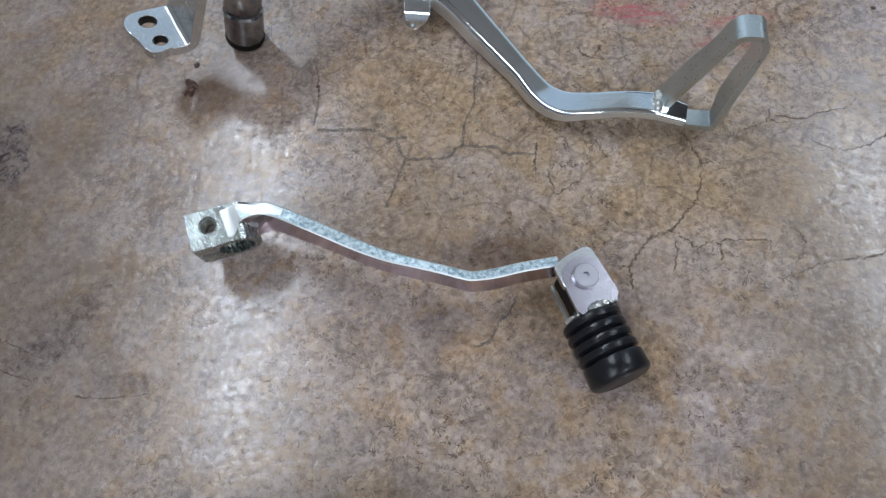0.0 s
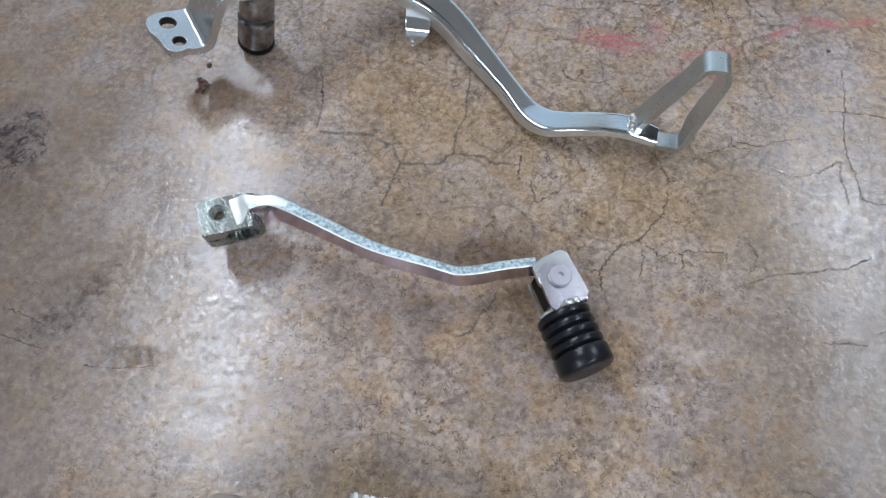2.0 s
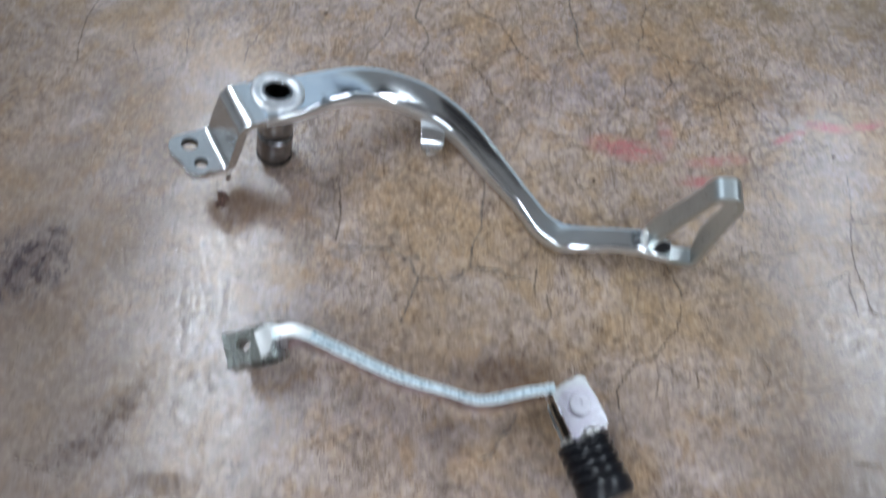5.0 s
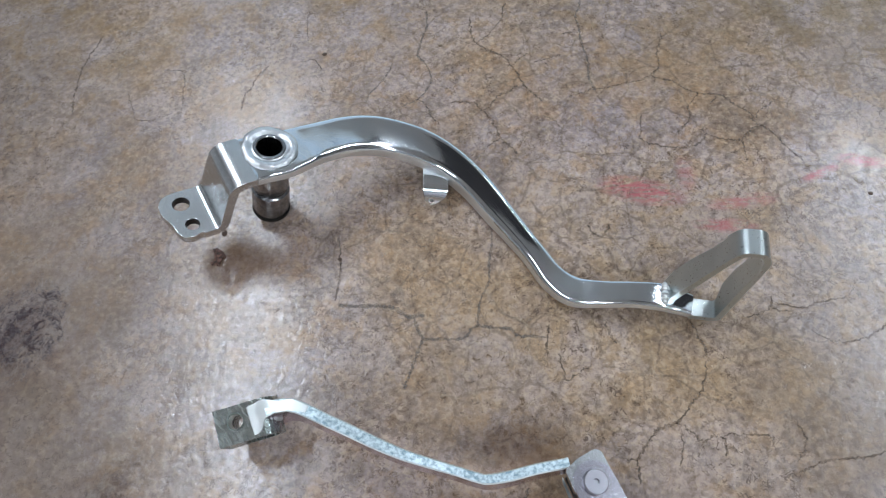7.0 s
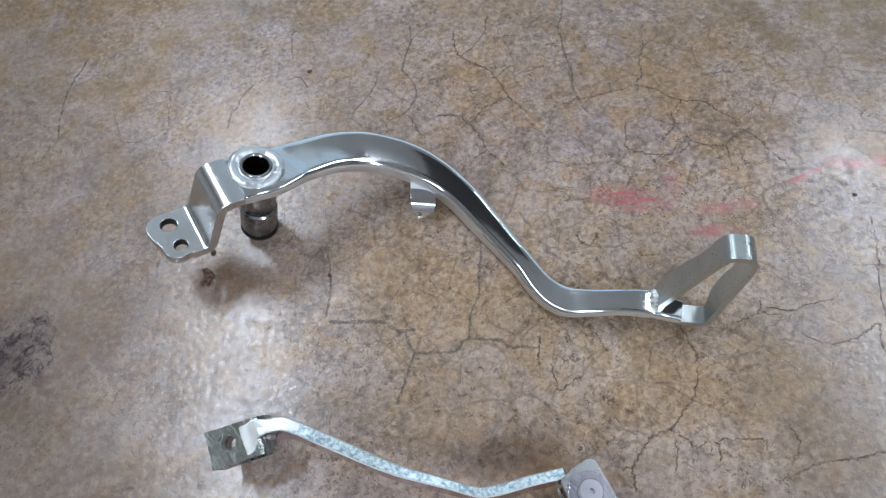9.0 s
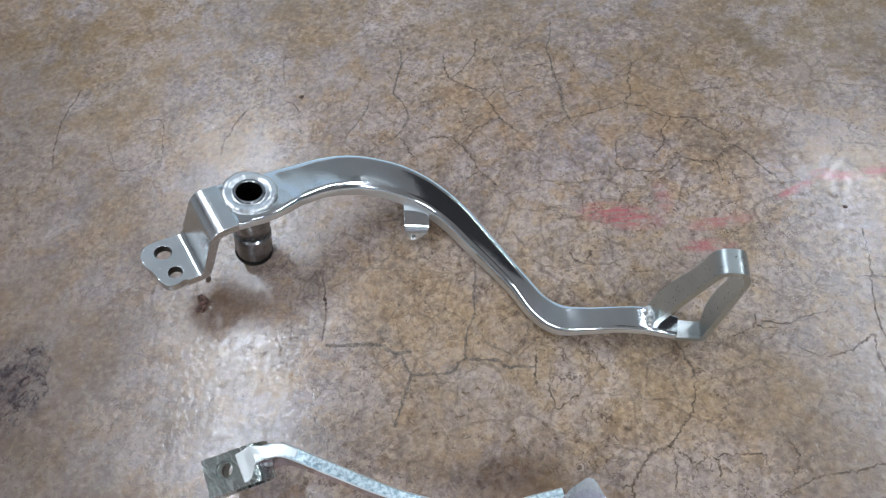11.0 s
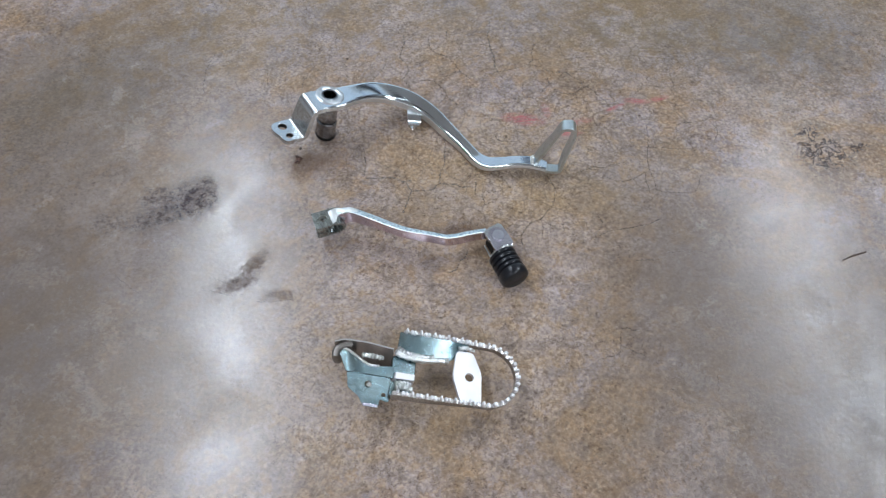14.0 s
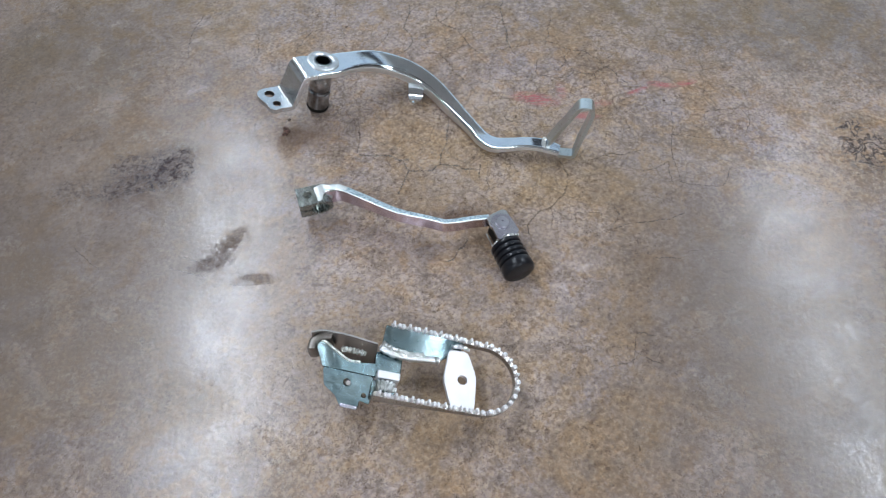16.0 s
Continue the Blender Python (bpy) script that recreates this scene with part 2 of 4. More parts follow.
    pits = maths(nt, "MULTIPLY", grey(nt, fleck, 0.44, 0.36), maths(nt, "MULTIPLY_ADD", dense, 0.62))
    pits.node.inputs[2].default_value = 0.10
    c = blend(nt, pits, c, (0.085, 0.052, 0.030))
    c = blend(nt, maths(nt, "MULTIPLY", dense, 0.22), c, (0.150, 0.098, 0.058))
    pebble = noise_at(nt, at, 340, 2, 0.5, 0.4)
    c = blend(nt, maths(nt, "MULTIPLY", grey(nt, pebble, 0.52, 0.66), 0.34), c, (0.46, 0.36, 0.25))
    c = blend(nt, maths(nt, "MULTIPLY", grey(nt, pebble, 0.46, 0.34), 0.34), c, (0.150, 0.108, 0.076))
    # short dark dashes all over, thicker on some parts
    dash = grey(nt, maths(nt, "ABSOLUTE", maths(nt, "SUBTRACT", noise_at(nt, at, 300, 2, 0.5, 0.9), 0.5)), 0.050, 0.018)
    dash = maths(nt, "MULTIPLY", dash, grey(nt, noise_at(nt, at, 210, 3, 0.6), 0.50, 0.57))
    thick = maths(nt, "MULTIPLY_ADD", grey(nt, noise_at(nt, at, 21, 4, 0.6), 0.40, 0.60), 0.60)
    thick.node.inputs[2].default_value = 0.22
    dash = maths(nt, "MULTIPLY", dash, thick)
    c = blend(nt, dash, c, (0.098, 0.068, 0.052))
    c = blend(nt, maths(nt, "MULTIPLY", grey(nt, fine, 0.56, 0.72), 0.20), c, (0.45, 0.375, 0.30))
    grain = noise_at(nt, at, 430, 6, 0.75, 0.3)
    c = blend(nt, 1.0, c, ramp(nt, grain, [(0.34, (0.80, 0.78, 0.76)), (0.5, (1.0, 1.0, 1.0)), (0.66, (1.15, 1.15, 1.15))]), "MULTIPLY")
    # close-set worn grains
    grains = nt.nodes.new("ShaderNodeTexVoronoi")
    grains.voronoi_dimensions = "2D"
    grains.inputs["Scale"].default_value = 460
    ruffle = nt.nodes.new("ShaderNodeVectorMath")
    ruffle.operation = "MULTIPLY_ADD"
    rz = node(nt, "ShaderNodeTexNoise", Scale=420.0, Detail=3.0)
    nt.links.new(at, rz.inputs["Vector"])
    nt.links.new(rz.outputs["Color"], ruffle.inputs[0])
    ruffle.inputs[1].default_value = (0.0032, 0.0032, 0)
    nt.links.new(at, ruffle.inputs[2])
    nt.links.new(ruffle.outputs[0], grains.inputs["Vector"])
    tone = nt.nodes.new("ShaderNodeSeparateColor")
    nt.links.new(grains.outputs["Color"], tone.inputs[0])
    c = blend(nt, grey(nt, noise_at(nt, at, 20, 4, 0.6), 0.36, 0.60), c, blend(nt, 1.0, c, ramp(nt, tone.outputs[0], [(0.0, (0.78, 0.74, 0.70)), (0.45, (0.98, 0.97, 0.95)), (1.0, (1.22, 1.20, 1.16))]), "MULTIPLY"))
    # oil stains, a rusty patch, chalk marks, and broad tints laid among them
    # brown stains; the first also holds the pivot tube's painted shadow
    for x, y, rx, ry, amount in ((0.014, 0.236, 0.036, 0.020, 0.6), (0.137, 0.140, 0.03, 0.014, 0.55)):
        c = blend(nt, maths(nt, "MULTIPLY", spot(nt, x, y, rx, ry, 0, 0.8), amount), c, (0.16, 0.09, 0.05))
    # broad dark olive areas towards the corners
    for x, y, rx, ry, turn, amount in ((-0.24, 0.34, 0.20, 0.14, 30, 0.55), (0.47, 0.33, 0.16, 0.10, -10, 0.5), (0.66, 0.55, 0.34, 0.26, -10, 0.75), (-0.25, 0.02, 0.12, 0.20, 0, 0.35)):
        c = blend(nt, maths(nt, "MULTIPLY", spot(nt, x, y, rx, ry, turn, 0.9), amount), c, (0.105, 0.090, 0.066))
    # soft darkening painted over the sides to offset too strong lamp glare
    for x, y, rx, ry, turn, amount in ((-0.20, 0.12, 0.22, 0.42, 0, 0.75), (0.42, -0.05, 0.26, 0.22, 0, 0.88), (0.36, 0.07, 0.16, 0.12, 0, 0.25), (-0.07, 0.13, 0.10, 0.22, 0, 0.45), (0.30, 0.10, 0.09, 0.14, 0, 0.62)):
        c = blend(nt, maths(nt, "MULTIPLY", spot(nt, x, y, rx, ry, turn, 0.9), amount), c, (0.125, 0.098, 0.080))
    for x, y, rx, ry, turn, amount in ((0.30, 0.46, 0.40, 0.16, 0, 0.50), (0.33, 0.36, 0.12, 0.09, 0, 0.40), (-0.08, 0.42, 0.20, 0.14, 0, 0.35)):
        olive = maths(nt, "MULTIPLY", spot(nt, x, y, rx, ry, turn, 0.9), grey(nt, rustle, 0.38, 0.56))
        c = blend(nt, maths(nt, "MULTIPLY", olive, amount), c, (0.150, 0.112, 0.058))
    for x, y, rx, ry, turn, amount in ((-0.100, 0.198, 0.062, 0.036, 35, 0.80), (-0.045, 0.125, 0.050, 0.020, 35, 0.55), (0.131, 0.149, 0.034, 0.012, 10, 0.55), (0.106, 0.117, 0.022, 0.013, 0, 0.5)):
        film = maths(nt, "MULTIPLY", spot(nt, x, y, rx, ry, turn, 0.95), grey(nt, rustle, 0.40, 0.54))
        c = blend(nt, maths(nt, "MULTIPLY", film, amount), c, (0.090, 0.062, 0.056) if x < 0 else (0.125, 0.070, 0.036))
    dull = maths(nt, "MULTIPLY", pits, 0.5)
    broken = maths(nt, "MULTIPLY_ADD", grey(nt, noise_at(nt, at, 210, 4, 0.7, 0.8), 0.43, 0.57), 0.65)
    broken.node.inputs[2].default_value = 0.35
    rag = maths(nt, "MULTIPLY_ADD", noise_at(nt, at, 130, 8, 0.82, 0.6), 4.0)
    rag.node.inputs[2].default_value = -1.92
    for x, y, rx, ry, turn, amount in ((-0.088, 0.208, 0.033, 0.030, 60, 0.90), (-0.118, 0.192, 0.034, 0.016, 15, 0.70), (-0.121, 0.213, 0.022, 0.017, 0, 0.65), (-0.160, 0.190, 0.026, 0.016, 0, 0.45),
                                       (-0.036, 0.133, 0.030, 0.011, 50, 0.40), (-0.046, 0.118, 0.024, 0.008, 10, 0.30), (-0.012, 0.104, 0.020, 0.007, 0, 0.32), (0.106, 0.117, 0.015, 0.010, 0, 0.42), (0.131, 0.148, 0.032, 0.012, 10, 0.45)):
        mask = grey(nt, maths(nt, "ADD", spot(nt, x, y, rx, ry, turn, 1.0), rag), 0.22, 0.70)
        mask = maths(nt, "MULTIPLY", maths(nt, "MULTIPLY", mask, broken), spot(nt, x, y, rx, ry, turn, 0.4))
        c = blend(nt, maths(nt, "MULTIPLY", mask, amount), c, (0.036, 0.026, 0.029))
        dull = maths(nt, "MAXIMUM", dull, mask)
    tar = grey(nt, maths(nt, "ABSOLUTE", maths(nt, "SUBTRACT", noise_at(nt, at, 95, 3, 0.6, 1.0), 0.5)), 0.060, 0.025)
    for x, y, rx, ry, turn in ((0.455, 0.189, 0.030, 0.030, 0), (0.448, 0.212, 0.020, 0.010, 30), (0.483, 0.190, 0.022, 0.006, 12)):
        c = blend(nt, maths(nt, "MULTIPLY", maths(nt, "MULTIPLY", spot(nt, x, y, rx, ry, turn, 0.5), tar), 0.85), c, (0.035, 0.025, 0.022))
        dull = maths(nt, "MAXIMUM", dull, maths(nt, "MULTIPLY", spot(nt, x, y, rx, ry, turn, 0.5), tar))
    drawn = nt.nodes.new("ShaderNodeMapping")
    drawn.inputs["Rotation"].default_value = (0, 0, radians(12))
    drawn.inputs["Scale"].default_value = (0.28, 1.0, 1.0)
    nt.links.new(at, drawn.inputs[0])
    chalk = grey(nt, noise_at(nt, drawn.outputs[0], 420, 5, 0.75), 0.40, 0.56)
    for x, y, rx, ry, turn, amount in ((0.204, 0.2605, 0.024, 0.0085, -17, 0.80), (0.250, 0.2510, 0.020, 0.0050, 4, 0.55), (0.240, 0.2390, 0.017, 0.0045, -6, 0.72),
                                       (0.290, 0.2640, 0.013, 0.0032, 22, 0.75), (0.311, 0.2690, 0.014, 0.0045, -14, 0.8), (0.331, 0.2690, 0.012, 0.004, 10, 0.75), (0.227, 0.268, 0.006, 0.012, 0, 0.35)):
        c = blend(nt, maths(nt, "MULTIPLY", maths(nt, "MULTIPLY", spot(nt, x, y, rx, ry, turn, 0.6), chalk), amount), c, (0.40, 0.105, 0.115))
    nt.links.new(c, b.inputs["Base Color"])
    rough = maths(nt, "MULTIPLY_ADD", grey(nt, mid, 0.3, 0.7), 0.11)
    rough.node.inputs[2].default_value = 0.14
    # sealer worn through here and there
    worn = maths(nt, "MULTIPLY", grey(nt, noise_at(nt, at, 11, 5, 0.62, 0.6), 0.42, 0.68), 0.10)
    rough = maths(nt, "ADD", maths(nt, "ADD", rough, worn), maths(nt, "MULTIPLY", dull, 0.25))
    nt.links.new(rough, b.inputs["Roughness"])
    # the sealer's gloss is broken up grain by grain
    speck = ramp(nt, noise_at(nt, at, 360, 5, 0.72, 0.4), [(0.42, (0.22,) * 3), (0.53, (0.58,) * 3), (0.62, (0.68,) * 3)])
    sheen = maths(nt, "SUBTRACT", speck, maths(nt, "MULTIPLY", dull, 0.30))
    nt.links.new(sheen, b.inputs["Specular IOR Level"])
    high = maths(nt, "ADD", maths(nt, "MULTIPLY", mott, 0.30), maths(nt, "MULTIPLY", pebble, 0.95))
    high = maths(nt, "SUBTRACT", high, maths(nt, "MULTIPLY", pits, 0.2))
    bump(nt, b, high, 0.105, 0.0009)
    return m


CONCRETE = floor_material()


# ---- mesh helpers ----
def part(name, bm, mat, parent=None, label="", bevel=0.0, smooth=True, segments=2):
    """Links a bmesh given in world metres as one mesh object, under parent if there is one."""
    if parent is not None:
        bm.transform(Matrix.Translation(-parent.matrix_world.translation) if parent.parent is None else Matrix.Translation(-(parent.location + parent.parent.location)))
    bmesh.ops.recalc_face_normals(bm, faces=bm.faces)
    me = bpy.data.meshes.new(name)
    bm.to_mesh(me)
    bm.free()
    me.materials.append(mat)
    for p in me.polygons:
        p.use_smooth = smooth
    ob = new(name, me)
    if parent is not None:
        ob.parent = parent
    if bevel:
        mod = ob.modifiers.new("bevel", "BEVEL")
        mod.width, mod.segments, mod.limit_method, mod.angle_limit = bevel, segments, "ANGLE", radians(40)
        mod.harden_normals = True
    if smooth:
        me.set_sharp_from_angle(angle=radians(45)) if not bevel else None
    if label:
        ob["label"] = label
    return ob


def thing(name, place, label, category):
    ob = new(name)
    ob.empty_display_size = 0.02
    ob.location = place
    ob.matrix_world = Matrix.Translation(place)
    return tagged(ob, label, category)


def box(bm, lo, hi, m=None):
    made = bmesh.ops.create_cube(bm, size=1.0)["verts"]
    s = Matrix.Diagonal((*(b - a for a, b in zip(lo, hi)), 1))
    t = Matrix.Translation([(a + b) / 2 for a, b in zip(lo, hi)])
    bmesh.ops.transform(bm, verts=made, matrix=(m or Matrix()) @ t @ s)
    return made


def loft(bm, rings, closed=False, caps=True):
    """Skin over rings of equal length."""
    rows = [[bm.verts.new(p) for p in ring] for ring in rings]
    n = len(rows[0])
    pairs = list(zip(rows, rows[1:])) + ([(rows[-1], rows[0])] if closed else [])
    for a, b in pairs:
        for i in range(n):
            bm.faces.new((a[i], a[(i + 1) % n], b[(i + 1) % n], b[i]))
    if caps and not closed:
        bm.faces.new(rows[0])
        bm.faces.new(rows[-1][::-1])
    return rows


def glide(points, steps):
    """A smooth line through the points (Catmull-Rom)."""
    pts = [np.array(p, float) for p in points]
    pts = [2 * pts[0] - pts[1]] + pts + [2 * pts[-1] - pts[-2]]
    out = []
    for i in range(1, len(pts) - 2):
        p0, p1, p2, p3 = pts[i - 1:i + 3]
        for k in range(steps):
            t = k / steps
            out.append(0.5 * (2 * p1 + (p2 - p0) * t + (2 * p0 - 5 * p1 + 4 * p2 - p3) * t * t + (3 * p1 - 3 * p2 + p3 - p0) * t ** 3))
    out.append(pts[-2])
    return out


def rounded(points, reach, steps=6, closed=False):
    """Rounds the corners of a polyline."""
    pts = [np.array(p, float) for p in points]
    n, out = len(pts), []
    for i, p in enumerate(pts):
        if not closed and i in (0, n - 1):
            out.append(p)
            continue
        a, b = pts[i - 1] - p, pts[(i + 1) % n] - p
        la, lb = np.linalg.norm(a), np.linalg.norm(b)
        r = min(reach, la * 0.48, lb * 0.48)
        s, e = p + a / la * r, p + b / lb * r
        for k in range(steps + 1):
            t = k / steps
            out.append((1 - t) ** 2 * s + 2 * t * (1 - t) * p + t * t * e)
    return out


def lathe(bm, profile, m, seg=40, closed=False):
    """Turns (radius, height) pairs about the z axis of m."""
    rings = []
    for r, h in profile:
        rings.append([m @ Vector((r * math.cos(2 * math.pi * k / seg), r * math.sin(2 * math.pi * k / seg), h)) for k in range(seg)])
    loft(bm, rings, closed=closed, caps=not closed)


def plate(bm, outline, holes, thick, m):
    """A flat plate in the xy plane of m, its top at z = 0, with round holes (x, y, radius)."""
    loops = [outline] + [[(x + r * math.cos(k * math.pi / 12), y + r * math.sin(k * math.pi / 12)) for k in range(24)] for x, y, r in holes]
    edges = []
    mine = bmesh.new()
    for lp in loops:
        vs = [mine.verts.new((p[0], p[1], 0)) for p in lp]
        edges += [mine.edges.new((vs[i], vs[(i + 1) % len(vs)])) for i in range(len(vs))]
    bmesh.ops.triangle_fill(mine, use_beauty=True, use_dissolve=False, edges=edges)
    ext = bmesh.ops.extrude_face_region(mine, geom=list(mine.faces))
    bmesh.ops.translate(mine, verts=[v for v in ext["geom"] if isinstance(v, bmesh.types.BMVert)], vec=(0, 0, -thick))
    mine.transform(m)
    me = bpy.data.meshes.new("scratch")
    mine.to_mesh(me)
    mine.free()
    bm.from_mesh(me)
    bpy.data.meshes.remove(me)


def ribbon(bm, line, side_of, low, high, thick):
    """A bent strip: the line's points, the strip's width along side_of from low to high (numbers or functions of the run), thickness about the line."""
    rings, run = [], 0.0
    w = Vector(side_of).normalized()
    for i, p in enumerate(line):
        a, b = Vector(line[max(i - 1, 0)]), Vector(line[min(i + 1, len(line) - 1)])
        t = (b - a).normalized()
        nrm = t.cross(w).normalized()
        if i:
            run += (Vector(p) - Vector(line[i - 1])).length
        lo = low(run) if callable(low) else low
        hi = high(run) if callable(high) else high
        p = Vector(p)
        rings.append([p + w * lo + nrm * thick / 2, p + w * hi + nrm * thick / 2, p + w * hi - nrm * thick / 2, p + w * lo - nrm * thick / 2])
    loft(bm, rings)


def cut(ob, bm):
    """Cuts the closed shape bm, in world metres, out of a part."""
    tool_mesh = bpy.data.meshes.new("cutter")
    bmesh.ops.recalc_face_normals(bm, faces=bm.faces)
    bm.to_mesh(tool_mesh)
    bm.free()
    tool = new("cutter", tool_mesh)
    mod = ob.modifiers.new("cut", "BOOLEAN")
    mod.operation, mod.solver, mod.object = "DIFFERENCE", "EXACT", tool
    bpy.context.view_layer.update()
    done = bpy.data.meshes.new_from_object(ob.evaluated_get(bpy.context.evaluated_depsgraph_get()))
    ob.modifiers.clear()
    ob.data = done
    bpy.data.objects.remove(tool)
    bpy.data.meshes.remove(tool_mesh)
    return ob


def bead(bm, line, radius, seed, seg=10, rough=1.0):
    """An uneven weld bead along a line."""
    rng = random.Random(seed)
    pts = glide(line, 7)
    rings = []
    for i, p in enumerate(pts):
        a, b = Vector(pts[max(i - 1, 0)]), Vector(pts[min(i + 1, len(pts) - 1)])
        t = (b - a).normalized()
        u = t.cross(Vector((0, 0, 1))).normalized()
        v = u.cross(t)
        r = radius * (0.75 + rough * (0.25 * math.sin(i * 1.9) + rng.uniform(-0.12, 0.12))) * (0.5 if i in (0, len(pts) - 1) else 1)
        rings.append([Vector(p) + (u * math.cos(k * 2 * math.pi / seg) + v * math.sin(k * 2 * math.pi / seg)) * r for k in range(seg)])
    loft(bm, rings)


MM = 0.001

# ---- the room ----
X0, X1, Y0, Y1 = -3.2, 5.0, -3.8, 3.4


def slab(name, lo, hi, mat, label, category, kind="structure"):
    bm = bmesh.new()
    box(bm, lo, hi)
    return tagged(part(name, bm, mat, smooth=False), label, category, kind=kind)


bm = bmesh.new()
bmesh.ops.create_grid(bm, x_segments=8, y_segments=8, size=0.5)
bm.transform(Matrix.Translation(((X0 + X1) / 2, (Y0 + Y1) / 2, 0)) @ Matrix.Diagonal((X1 - X0 + 0.4, Y1 - Y0 + 0.4, 1, 1)))
floor = tagged(part("floor", bm, CONCRETE, smooth=False), "brown acid-stained concrete floor with fine cracks and oil stains", "floor", kind="structure")
slab("ground", (-40, Y1 + 0.2, -0.2), (40, 80, -0.02), TARMAC, "grey tarmac yard outside the open door", "ground")
slab("ceiling", (X0 - 0.2, Y0 - 0.2, CEILING), (X1 + 0.2, Y1 + 0.2, CEILING + 0.15), ROOF, "plain grey painted workshop ceiling", "ceiling")
slab("wall_west", (X0 - 0.2, Y0 - 0.2, 0), (X0, Y1 + 0.2, CEILING), WALL, "plain grey painted workshop wall", "wall")
slab("wall_east", (X1, Y0 - 0.2, 0), (X1 + 0.2, Y1 + 0.2, CEILING), WALL, "plain grey painted workshop wall", "wall")
slab("wall_south", (X0, Y0 - 0.2, 0), (X1, Y0, CEILING), WALL, "plain grey painted workshop wall", "wall")
slab("wall_north_west", (X0, Y1, 0), (-1.2, Y1 + 0.2, CEILING), WALL, "plain grey wall beside the open door", "wall")
slab("wall_north_east", (3.6, Y1, 0), (X1, Y1 + 0.2, CEILING), WALL, "plain grey wall beside the open door", "wall")
# strip over the door, its backlit shade put into the colour
slab("wall_north_lintel", (1.2, Y1, 2.02), (3.6, Y1 + 0.2, 2.44), DARK_BLOCKER, "strip of wall above the open door, darkened for reflections", "wall")
slab("wall_north_top", (1.2, Y1, 3.04), (3.6, Y1 + 0.2, CEILING), WALL, "plain grey strip of wall above the opening added for reflections", "wall")
slab("wall_north_header", (-1.2, Y1, 3.04), (1.2, Y1 + 0.2, CEILING), WALL, "plain grey strip of wall above the tall open door", "wall")

# unseen dark boxes, added to darken what the pedal arm mirrors
slab("dark_reflection_block", (0.36, 0.25, 2.78), (1.30, 1.22, CEILING - 0.002), DARK_BLOCKER, "dark block added under the ceiling, darkens the pedal arm's reflection", "ceiling beam")
slab("dark_reflection_block", (2.14, 0.2, 2.56), (X1, 2.85, CEILING - 0.002), DARK_BLOCKER, "dark block added under the ceiling for darker zinc reflections", "ceiling beam")


def tube_fixture(x, y, long):
    th = thing("ceiling_light", (x, y, CEILING), "long white enamelled fluorescent ceiling light out of view, switched on", "ceiling light")
    tagged(th, group="ceiling lights")
    half = long / 2 + 0.05
    bm = bmesh.new()
    prof = [(-0.16, 0), (-0.16, -0.03), (-0.11, -0.07), (0.11, -0.07), (0.16, -0.03), (0.16, 0)]
    loft(bm, [[(x + px, y + s * half, HUNG + pz) for px, pz in prof] for s in (-1, 1)])
    part("housing", bm, ENAMEL, th, smooth=False, bevel=0.006)
    for s in (-1, 1):
        bm = bmesh.new()
        box(bm, (x - 0.12, y + s * half - 0.02, HUNG - 0.19), (x + 0.12, y + s * half + 0.02, HUNG - 0.07))
        part("end_cap", bm, ENAMEL, th, smooth=False, bevel=0.006)
        bm = bmesh.new()
        lathe(bm, [(0.005, 0.0), (0.005, HUNG - CEILING - 0.01)], Matrix.Translation((x, y + s * 0.7 * half, CEILING)), 10)
        part("hanging_rod", bm, ENAMEL, th)
    return th


# the two southern fixtures only house the added fill lamps
for x, y, long, watts in TUBES:
    tube_fixture(x, y, long)


# ---- brake pedal ----
PEDAL = Matrix(((0.9131, 0.3223, 0.2499, 0.0362), (-0.3572, 0.9277, 0.1086, 0.2677), (-0.1968, -0.1884, 0.9622, 0.0461), (0, 0, 0, 1)))
PM = PEDAL @ Matrix.Diagonal((MM, MM, MM, 1))


def ease(x, a, b):
    t = min(max((x - a) / (b - a), 0), 1)
    return t * t * (3 - 2 * t)


